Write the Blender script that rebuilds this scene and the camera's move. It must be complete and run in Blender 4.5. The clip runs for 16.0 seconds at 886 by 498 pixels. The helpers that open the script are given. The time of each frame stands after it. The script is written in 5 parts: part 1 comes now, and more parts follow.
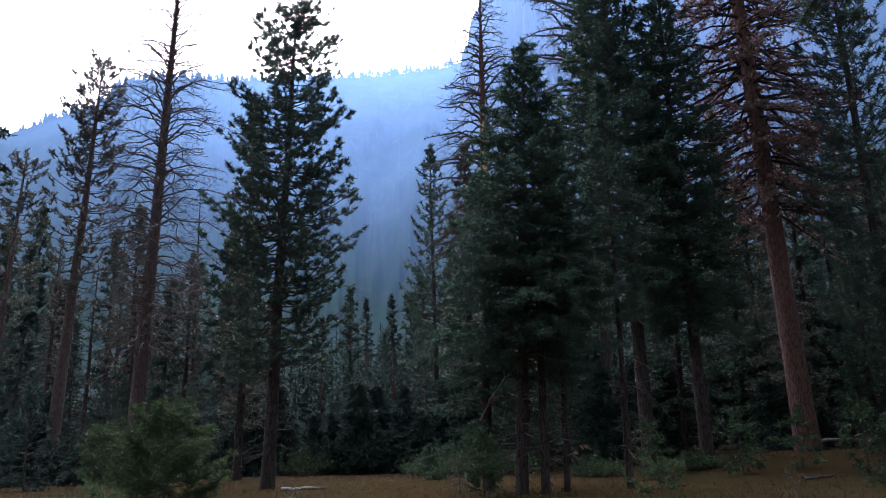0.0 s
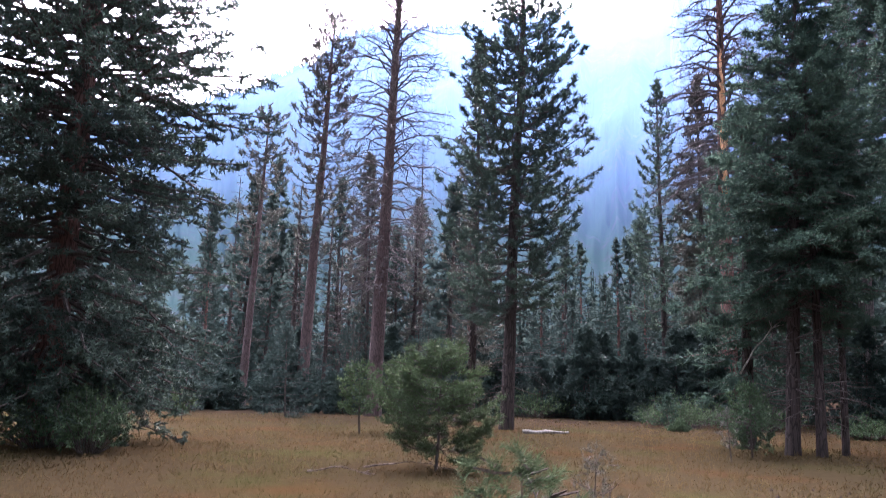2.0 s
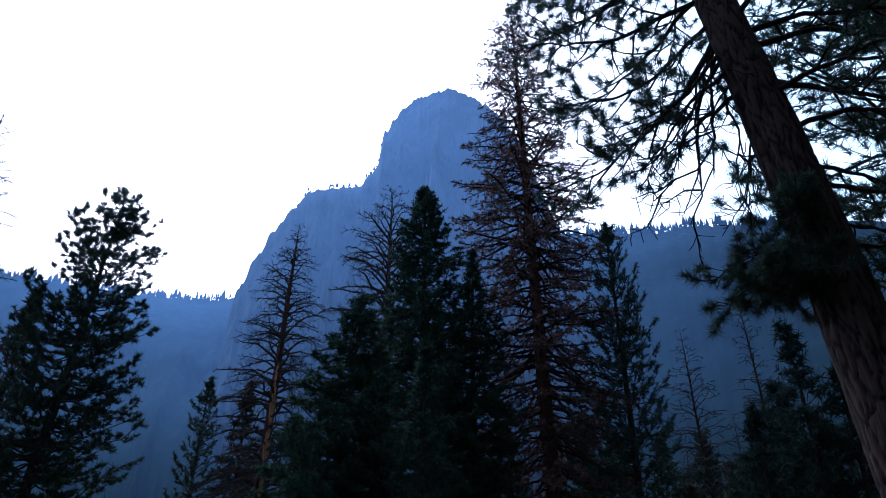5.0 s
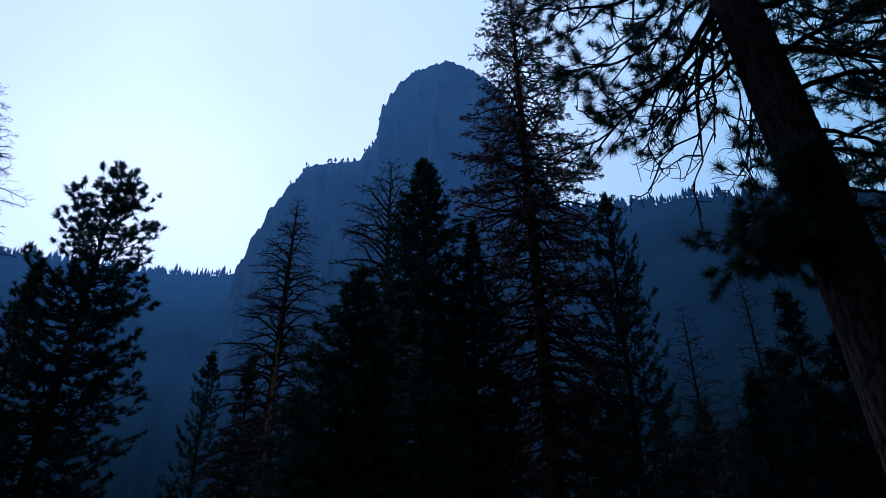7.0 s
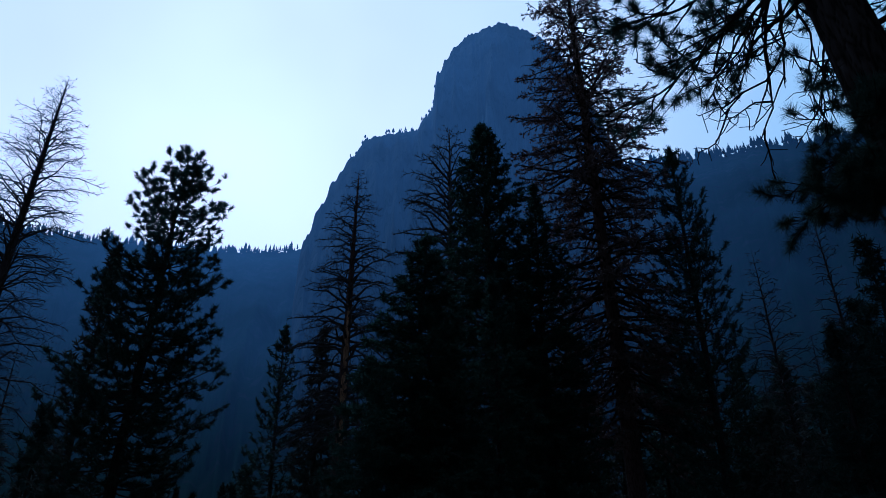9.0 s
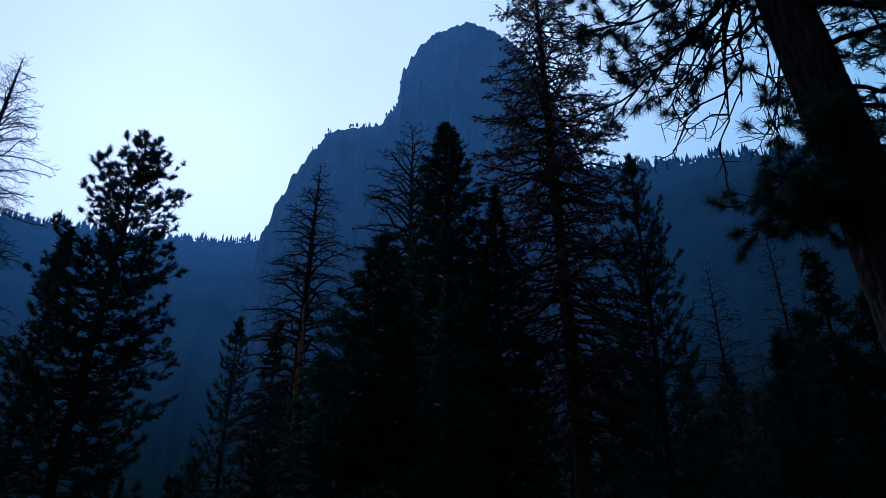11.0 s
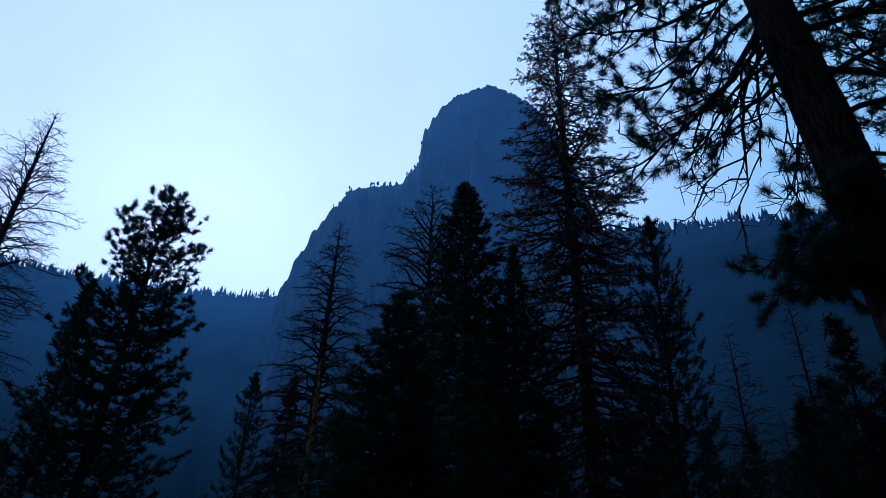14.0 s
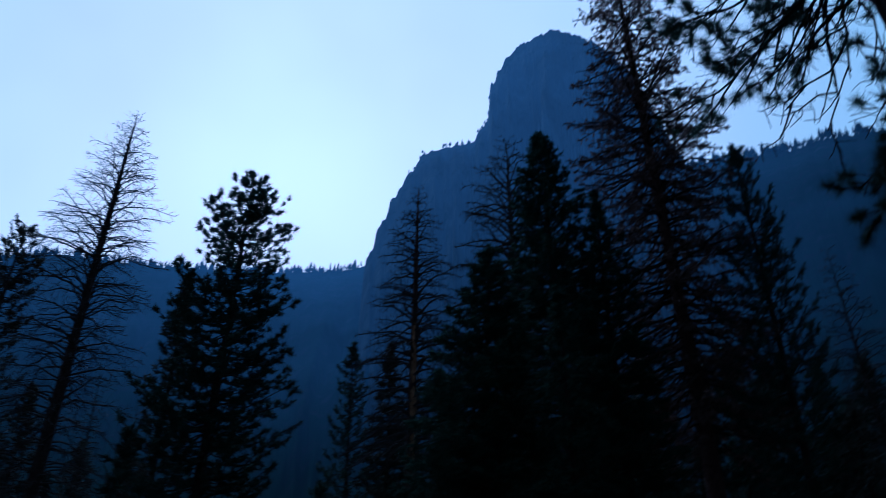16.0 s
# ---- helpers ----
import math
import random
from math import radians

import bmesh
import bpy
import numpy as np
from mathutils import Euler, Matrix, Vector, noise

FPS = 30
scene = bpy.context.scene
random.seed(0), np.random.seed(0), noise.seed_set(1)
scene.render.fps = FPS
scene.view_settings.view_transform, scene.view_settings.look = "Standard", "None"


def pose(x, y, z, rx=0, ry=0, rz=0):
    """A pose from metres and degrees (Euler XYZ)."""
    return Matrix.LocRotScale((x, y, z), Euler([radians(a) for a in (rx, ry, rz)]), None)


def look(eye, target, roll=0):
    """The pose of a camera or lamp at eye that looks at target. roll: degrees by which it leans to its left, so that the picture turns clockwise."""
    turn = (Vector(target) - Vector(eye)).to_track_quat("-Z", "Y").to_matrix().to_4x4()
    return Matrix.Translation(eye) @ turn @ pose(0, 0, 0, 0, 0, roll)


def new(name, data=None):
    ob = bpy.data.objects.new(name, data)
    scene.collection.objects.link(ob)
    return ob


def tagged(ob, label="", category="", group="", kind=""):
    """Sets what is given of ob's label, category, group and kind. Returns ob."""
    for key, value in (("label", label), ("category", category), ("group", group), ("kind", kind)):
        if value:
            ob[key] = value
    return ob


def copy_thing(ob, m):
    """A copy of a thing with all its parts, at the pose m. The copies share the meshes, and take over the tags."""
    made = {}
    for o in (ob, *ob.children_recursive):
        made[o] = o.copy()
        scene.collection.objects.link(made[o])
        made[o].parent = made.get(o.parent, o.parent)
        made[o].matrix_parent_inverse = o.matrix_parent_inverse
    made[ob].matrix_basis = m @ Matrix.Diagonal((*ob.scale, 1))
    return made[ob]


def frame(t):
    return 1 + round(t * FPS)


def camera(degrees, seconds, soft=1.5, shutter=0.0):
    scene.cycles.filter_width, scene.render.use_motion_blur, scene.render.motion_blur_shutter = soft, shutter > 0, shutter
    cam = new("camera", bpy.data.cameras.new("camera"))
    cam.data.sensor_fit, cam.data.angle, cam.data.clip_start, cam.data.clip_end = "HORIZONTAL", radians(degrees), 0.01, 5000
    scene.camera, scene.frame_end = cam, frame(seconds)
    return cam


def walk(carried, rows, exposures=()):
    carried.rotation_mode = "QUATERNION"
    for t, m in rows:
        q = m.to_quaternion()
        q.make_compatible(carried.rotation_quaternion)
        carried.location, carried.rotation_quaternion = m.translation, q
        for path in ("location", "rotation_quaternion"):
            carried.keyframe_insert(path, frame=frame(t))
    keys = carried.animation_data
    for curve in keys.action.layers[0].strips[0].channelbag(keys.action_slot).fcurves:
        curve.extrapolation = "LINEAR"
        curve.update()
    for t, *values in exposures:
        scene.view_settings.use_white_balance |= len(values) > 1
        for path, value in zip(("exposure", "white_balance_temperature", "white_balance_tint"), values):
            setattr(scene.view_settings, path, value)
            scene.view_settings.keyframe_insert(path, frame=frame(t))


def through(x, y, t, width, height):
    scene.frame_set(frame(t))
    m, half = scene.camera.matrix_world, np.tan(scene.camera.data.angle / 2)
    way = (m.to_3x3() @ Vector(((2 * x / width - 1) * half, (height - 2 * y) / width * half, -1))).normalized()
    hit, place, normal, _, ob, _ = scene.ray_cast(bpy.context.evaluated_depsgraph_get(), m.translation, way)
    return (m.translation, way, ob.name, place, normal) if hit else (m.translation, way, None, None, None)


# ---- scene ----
# The camera: a hand-held turn on the spot after a short sidestep at the edge of a meadow.
cam = camera(60.24, 16.0, soft=0.85, shutter=0.35)
PATH = [
    (0.0, 2.137, -0.879, 1.516, 104.32, 1.66, 0.42), (0.5, 1.789, -0.579, 1.584, 103.95, -0.54, 0.22),
    (0.6, 1.731, -0.566, 1.586, 103.4, 0.26, -0.9), (1.0, 1.501, -0.513, 1.592, 98.03, -2.52, 0.27),
    (1.2, 1.335, -0.459, 1.599, 100.2, 0.9, 3.7), (1.5, 1.085, -0.379, 1.61, 102.54, 1.51, 8.47), (1.7, 0.939, -0.343, 1.624, 104.29, 2.7, 8.17),
    (2.0, 0.72, -0.289, 1.645, 100.2, -1.2, 15.34), (2.2, 0.541, -0.202, 1.635, 99.57, -0.27, 10.8), (2.5, 0.272, -0.072, 1.62, 100.43, 3.97, 4.02),
    (3.0, 0.061, -0.071, 1.607, 105.35, 1.08, -12.42), (3.3, -0.016, -0.142, 1.64, 108.47, 1.61, -20.65), (3.5, -0.068, -0.19, 1.662, 113.92, -0.36, -21.86), (3.7, -0.06, -0.181, 1.665, 118.3, -1.53, -21.07), (3.9, -0.053, -0.172, 1.668, 122.42, -3.61, -20.34),
    (4.0, -0.049, -0.168, 1.67, 122.79, -3.47, -21.09), (4.2, -0.044, -0.152, 1.666, 123.66, -0.84, -19.0), (6.5, 0.011, 0.03, 1.616, 121.3, -0.73, -20.41),
    (7.0, 0.0, 0.0, 1.6, 120.99, 0.12, -19.37), (7.5, 0.021, 0.036, 1.617, 119.69, 1.24, -19.38),
    (8.0, 0.016, 0.039, 1.613, 119.48, 1.26, -18.31), (8.5, 0.007, 0.04, 1.619, 119.6, 0.38, -16.14),
    (9.0, 0.003, 0.039, 1.619, 118.5, 0.36, -13.79), (11.5, 0.007, -0.01, 1.594, 118.36, -0.17, -17.93),
    (12.0, -0.005, -0.025, 1.581, 120.39, -1.61, -15.91), (12.5, -0.005, -0.055, 1.569, 120.89, -2.01, -16.65),
    (13.0, 0.002, -0.02, 1.582, 120.75, -2.13, -17.12), (13.5, 0.003, -0.011, 1.582, 120.37, -2.4, -17.22),
    (14.0, -0.006, -0.028, 1.585, 122.7, -1.73, -16.87), (14.5, -0.005, -0.025, 1.581, 123.18, -2.43, -16.59),
    (15.0, 0.001, -0.006, 1.592, 122.97, -1.79, -15.77), (15.5, -0.011, -0.018, 1.58, 122.51, -2.17, -15.43),
    (16.0, -0.035, -0.047, 1.566, 119.44, 0.49, -8.41),
]
EXPOSURE = [
    (0.0, 3.65, 5200, 12), (0.5, 3.7, 5200, 12), (1.0, 4.5, 5300, 18), (1.5, 5.25, 5300, 23), (2.0, 5.15, 5300, 25),
    (2.5, 5.15, 5350, 26), (3.0, 5.3, 5550, 28), (3.5, 5.2, 5550, 26), (4.0, 3.85, 5700, 22), (4.2, 3.4, 5500, 17),
    (4.7, 2.2, 4700, 8), (5.2, 1.25, 4050, 4), (5.7, 0.6, 3850, 0), (6.3, 0.15, 3780, -2),
    (7.0, -0.03, 3760, -2), (9.0, -0.08, 3680, -3), (13.0, -0.08, 3600, -3), (16.0, -0.23, 3480, -4),
]
walk(cam, [(t, pose(x, y, z, a, b, c)) for t, x, y, z, a, b, c in PATH], EXPOSURE)

# Daylight: a smoky sky, the sun low behind the smoke to the left of the dome.
SUN_AZ, SUN_EL = -6.0, 34.0
world = bpy.data.worlds.new("smoky_sky")
scene.world = world
world.use_nodes = True
wt = world.node_tree
sky = wt.nodes.new("ShaderNodeTexSky")
sky.sky_type = "NISHITA"
sky.sun_disc = False
sky.sun_elevation = radians(SUN_EL)
sky.sun_rotation = radians(SUN_AZ)
sky.air_density, sky.dust_density, sky.ozone_density = 1.0, 4.0, 1.0
smoke = wt.nodes.new("ShaderNodeMix")  # even smoke in front of the clear sky
smoke.data_type = "RGBA"
smoke.inputs[0].default_value = 0.95
sun_way = (math.sin(radians(SUN_AZ)) * math.cos(radians(SUN_EL)), math.cos(radians(SUN_AZ)) * math.cos(radians(SUN_EL)), math.sin(radians(SUN_EL)))
spot = wt.nodes.new("ShaderNodeTexCoord")
dot = wt.nodes.new("ShaderNodeVectorMath")  # smoke scatters sunlight mostly forwards: dimmer away from the sun
dot.operation = "DOT_PRODUCT"
dot.inputs[1].default_value = sun_way
wt.links.new(spot.outputs["Generated"], dot.inputs[0])
scatter = wt.nodes.new("ShaderNodeMapRange")
scatter.interpolation_type = "SMOOTHSTEP"
for key, value in (("From Min", 0.15), ("From Max", 1.0), ("To Min", 0.14), ("To Max", 1.22)):
    scatter.inputs[key].default_value = value
wt.links.new(dot.outputs["Value"], scatter.inputs["Value"])
dim = wt.nodes.new("ShaderNodeVectorMath")
dim.operation = "SCALE"
hue = wt.nodes.new("ShaderNodeMix")  # warm in front of the sun, bluer where the smoke thins
hue.data_type = "RGBA"
hue.inputs[6].default_value, hue.inputs[7].default_value = (7.4, 7.4, 6.9, 1), (10.4, 7.5, 6.5, 1)
thin = wt.nodes.new("ShaderNodeMapRange")
thin.inputs["From Min"].default_value, thin.inputs["From Max"].default_value = 0.7, 0.98
wt.links.new(dot.outputs["Value"], thin.inputs["Value"])
wt.links.new(thin.outputs[0], hue.inputs[0])
wt.links.new(hue.outputs[2], dim.inputs[0])
wt.links.new(scatter.outputs[0], dim.inputs["Scale"])
drift = wt.nodes.new("ShaderNodeTexNoise")  # broad soft drifts in the smoke
drift.inputs["Scale"].default_value, drift.inputs["Detail"].default_value = 2.6, 3.0
wt.links.new(spot.outputs["Generated"], drift.inputs["Vector"])
uneven = wt.nodes.new("ShaderNodeMapRange")
for key, value in (("From Min", 0.3), ("From Max", 0.7), ("To Min", 0.9), ("To Max", 1.1)):
    uneven.inputs[key].default_value = value
wt.links.new(drift.outputs["Fac"], uneven.inputs["Value"])
streaked = wt.nodes.new("ShaderNodeVectorMath")
streaked.operation = "SCALE"
wt.links.new(dim.outputs[0], streaked.inputs[0])
wt.links.new(uneven.outputs[0], streaked.inputs["Scale"])
wt.links.new(streaked.outputs[0], smoke.inputs[7])
wt.links.new(sky.outputs[0], smoke.inputs[6])
back = wt.nodes["Background"]
back.inputs["Strength"].default_value = 0.085
wt.links.new(smoke.outputs[2], back.inputs["Color"])
sun = new("sun", bpy.data.lights.new("sun", "SUN"))
sun.data.energy, sun.data.angle, sun.data.color = 0.2, radians(14), (1.0, 0.95, 0.88)
sun.matrix_world = look((0, 0, 0), (-math.sin(radians(SUN_AZ)) * math.cos(radians(SUN_EL)),
                                    -math.cos(radians(SUN_AZ)) * math.cos(radians(SUN_EL)), -math.sin(radians(SUN_EL))))

# ---- materials ----
def material(name):
    m = bpy.data.materials.new(name)
    m.use_nodes = True
    t = m.node_tree
    return m, t, t.nodes["Principled BSDF"]


def node(t, kind, **inputs):
    n = t.nodes.new(kind)
    for key, value in inputs.items():
        n.inputs[key.replace("_", " ")].default_value = value
    return n


def coords(t, scale):
    c = t.nodes.new("ShaderNodeTexCoord")
    mp = t.nodes.new("ShaderNodeMapping")
    mp.inputs["Scale"].default_value = scale
    t.links.new(c.outputs["Object"], mp.inputs["Vector"])
    return mp.outputs[0]


def ramp(t, source, stops):
    r = t.nodes.new("ShaderNodeValToRGB")
    el = r.color_ramp.elements
    while len(el) < len(stops):
        el.new(0.5)
    for e, (p, c) in zip(el, stops):
        e.position, e.color = p, (*c, 1)
    t.links.new(source, r.inputs[0])
    return r.outputs[0]


def blend(t, a, b, fac, kind="MIX"):
    n = t.nodes.new("ShaderNodeMix")
    n.data_type, n.blend_type = "RGBA", kind
    for sock, v in ((n.inputs[0], fac), (n.inputs[6], a), (n.inputs[7], b)):
        if hasattr(v, "links"):
            t.links.new(v, sock)
        else:
            sock.default_value = v if isinstance(v, float) else (*v, 1)
    return n.outputs[2]


def bump(t, bsdf, height, strength, distance):
    n = node(t, "ShaderNodeBump", Strength=strength, Distance=distance)
    t.links.new(height, n.inputs["Height"])
    t.links.new(n.outputs[0], bsdf.inputs["Normal"])


def noise_of(t, vec, scale, detail=4.0, rough=0.6):
    n = node(t, "ShaderNodeTexNoise", Scale=scale, Detail=detail, Roughness=rough)
    t.links.new(vec, n.inputs["Vector"])
    return n.outputs["Fac"]


def bark_material(name, dark, mid, light, size, furrowed=False):
    """Plated bark: plates longer than wide, dark furrows between them, paler scales on top."""
    m, t, b = material(name)
    v = coords(t, (size, size, size * 0.17))
    n1 = noise_of(t, v, 2.0, 5)
    n2 = noise_of(t, coords(t, (1, 1, 0.4)), 0.9, 3)
    vor = node(t, "ShaderNodeTexVoronoi", Scale=2.2)
    vor.feature = "DISTANCE_TO_EDGE"
    warp = t.nodes.new("ShaderNodeVectorMath")  # uneven plates
    warp.operation = "MULTIPLY_ADD"
    wn = node(t, "ShaderNodeTexNoise", Scale=1.6, Detail=4.0)
    t.links.new(v, wn.inputs["Vector"])
    t.links.new(wn.outputs["Color"], warp.inputs[0])
    warp.inputs[1].default_value = (0.9, 0.9, 0.9)
    t.links.new(v, warp.inputs[2])
    t.links.new(warp.outputs[0], vor.inputs["Vector"])
    col = ramp(t, n1, [(0.3, mid), (0.5, light), (0.72, mid)])
    col = blend(t, col, mid, ramp(t, n2, [(0.35, (0, 0, 0)), (0.7, (0.8, 0.8, 0.8))]))
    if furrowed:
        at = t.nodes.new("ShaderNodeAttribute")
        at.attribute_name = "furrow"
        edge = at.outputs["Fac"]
    else:
        edge = ramp(t, vor.outputs["Distance"], [(0.0, (0.85, 0.85, 0.85)), (0.13, (0, 0, 0))])
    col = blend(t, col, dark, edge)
    t.links.new(col, b.inputs["Base Color"])
    b.inputs["Roughness"].default_value = 0.92
    b.inputs["Specular IOR Level"].default_value = 0.08
    bump(t, b, vor.outputs["Distance"] if not furrowed else n1, 0.8, 0.04)
    return m


def leaf_material(name, dark, light, through=0.3, dead=None, gloss=0.22):
    """Needles: each needle its own tone, whole tree slightly shifted, part of the light passing through."""
    m, t, b = material(name)
    g = t.nodes.new("ShaderNodeNewGeometry")
    o = t.nodes.new("ShaderNodeObjectInfo")
    stops = [(0.0, dark), (0.75, light)]
    if dead:
        stops += [(0.93, light), (1.0, dead)]
    col = ramp(t, g.outputs["Random Per Island"], stops)
    col = blend(t, col, light, ramp(t, o.outputs["Random"], [(0.0, (0, 0, 0)), (1.0, (0.35, 0.35, 0.35))]))
    big = noise_of(t, coords(t, (1, 1, 1)), 0.55, 3)
    col = blend(t, col, dark, ramp(t, big, [(0.42, (0.7, 0.7, 0.7)), (0.62, (0, 0, 0))]))
    t.links.new(col, b.inputs["Base Color"])
    b.inputs["Roughness"].default_value = 0.75
    b.inputs["Specular IOR Level"].default_value = gloss
    tr = t.nodes.new("ShaderNodeBsdfTranslucent")
    t.links.new(col, tr.inputs[0])
    mix = node(t, "ShaderNodeMixShader", Fac=through)
    t.links.new(b.outputs[0], mix.inputs[1])
    t.links.new(tr.outputs[0], mix.inputs[2])
    t.links.new(mix.outputs[0], t.nodes["Material Output"].inputs[0])
    return m


PINE = leaf_material("pine_needles", (0.03, 0.045, 0.036), (0.085, 0.115, 0.078), 0.36)
FIR = leaf_material("fir_needles", (0.027, 0.045, 0.034), (0.072, 0.104, 0.068), 0.42, gloss=0.1)
YOUNG = leaf_material("young_needles", (0.036, 0.054, 0.024), (0.086, 0.114, 0.048), 0.42)
THICKET = leaf_material("thicket_needles", (0.024, 0.034, 0.03), (0.05, 0.07, 0.055), 0.35, gloss=0.05)
CEDAR = leaf_material("cedar_sprays", (0.028, 0.042, 0.034), (0.07, 0.095, 0.066), 0.3)
# far needles: smoke haze put into the colour as a greyed, even tone
FAR_LEAF = leaf_material("hazed_needles", (0.034, 0.046, 0.04), (0.043, 0.058, 0.049), 0.5, gloss=0.0)
DEAD_LEAF = leaf_material("dead_needles", (0.11, 0.066, 0.056), (0.24, 0.145, 0.12), 0.28)
FADED_LEAF = leaf_material("faded_needles", (0.05, 0.05, 0.04), (0.12, 0.11, 0.085), 0.3)
SHRUB = leaf_material("shrub_leaves", (0.028, 0.048, 0.024), (0.08, 0.11, 0.05), 0.35)
BARK_RED = bark_material("red_plated_bark", (0.028, 0.016, 0.014), (0.108, 0.053, 0.044), (0.158, 0.09, 0.077), 5.5)
BARK_DULL = bark_material("dull_bark", (0.024, 0.018, 0.018), (0.07, 0.045, 0.042), (0.1, 0.071, 0.067), 5.5)
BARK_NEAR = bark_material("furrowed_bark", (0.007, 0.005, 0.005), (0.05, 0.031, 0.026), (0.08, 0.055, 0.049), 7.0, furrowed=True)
BARK_DARK = bark_material("dark_bark", (0.012, 0.009, 0.009), (0.034, 0.025, 0.022), (0.06, 0.045, 0.041), 4.0)
WOOD_GREY = bark_material("weathered_wood", (0.035, 0.028, 0.027), (0.085, 0.067, 0.064), (0.14, 0.115, 0.11), 3.0)
TWIG = bark_material("twig_bark", (0.03, 0.022, 0.02), (0.06, 0.046, 0.04), (0.1, 0.08, 0.07), 6.0)
WOOD_FRESH = bark_material("bared_orange_wood", (0.3, 0.13, 0.06), (0.62, 0.3, 0.14), (0.72, 0.42, 0.24), 3.0)
WOOD_PALE = bark_material("bleached_wood", (0.1, 0.085, 0.07), (0.22, 0.19, 0.165), (0.32, 0.285, 0.25), 5.0)


def grass_material():
    m, t, b = material("dry_grass")
    g = t.nodes.new("ShaderNodeNewGeometry")
    v = coords(t, (1, 1, 1))
    col = ramp(t, g.outputs["Random Per Island"], [(0.0, (0.052, 0.0355, 0.0155)), (0.5, (0.063, 0.0455, 0.0205)), (1.0, (0.078, 0.059, 0.028))])
    patch = ramp(t, noise_of(t, v, 0.22, 3), [(0.52, (0, 0, 0)), (0.66, (0.75, 0.75, 0.75))])
    col = blend(t, col, (0.05, 0.059, 0.023), patch)
    rust = ramp(t, noise_of(t, v, 0.33, 2), [(0.55, (0, 0, 0)), (0.75, (0.45, 0.45, 0.45))])
    col = blend(t, col, (0.066, 0.038, 0.018), rust)
    t.links.new(col, b.inputs["Base Color"])
    b.inputs["Roughness"].default_value = 0.9
    b.inputs["Specular IOR Level"].default_value = 0.0
    tr = t.nodes.new("ShaderNodeBsdfTranslucent")
    t.links.new(col, tr.inputs[0])
    mix = node(t, "ShaderNodeMixShader", Fac=0.6)
    t.links.new(b.outputs[0], mix.inputs[1])
    t.links.new(tr.outputs[0], mix.inputs[2])
    t.links.new(mix.outputs[0], t.nodes["Material Output"].inputs[0])
    return m


def ground_material():
    m, t, b = material("meadow_soil")
    v = coords(t, (1, 1, 1))
    col = ramp(t, noise_of(t, v, 5.0, 6, 0.7), [(0.3, (0.021, 0.0142, 0.0076)), (0.5, (0.028, 0.0193, 0.0098)), (0.7, (0.034, 0.025, 0.0128))])
    col = blend(t, col, (0.029, 0.0255, 0.0085), ramp(t, noise_of(t, v, 0.22, 3), [(0.52, (0, 0, 0)), (0.66, (0.7, 0.7, 0.7))]))
    col = blend(t, col, (0.038, 0.018, 0.0075), ramp(t, noise_of(t, v, 0.33, 2), [(0.53, (0, 0, 0)), (0.7, (0.7, 0.7, 0.7))]))
    duff = ramp(t, noise_of(t, v, 9.0, 5, 0.7), [(0.35, (0.014, 0.01, 0.007)), (0.65, (0.032, 0.022, 0.014))])
    c = t.nodes.new("ShaderNodeTexCoord")
    s = t.nodes.new("ShaderNodeSeparateXYZ")
    t.links.new(c.outputs["Object"], s.inputs[0])
    wob = node(t, "ShaderNodeMath")
    wob.operation = "MULTIPLY_ADD"
    t.links.new(noise_of(t, v, 0.12, 4), wob.inputs[0])
    wob.inputs[1].default_value = 22.0
    t.links.new(s.outputs["Y"], wob.inputs[2])
    edge = node(t, "ShaderNodeMapRange", From_Min=40.0, From_Max=50.0)
    t.links.new(wob.outputs[0], edge.inputs["Value"])
    col = blend(t, col, duff, edge.outputs[0])
    t.links.new(col, b.inputs["Base Color"])
    b.inputs["Roughness"].default_value = 0.95
    b.inputs["Specular IOR Level"].default_value = 0.0
    bump(t, b, noise_of(t, v, 14.0, 5, 0.7), 0.4, 0.03)
    return m


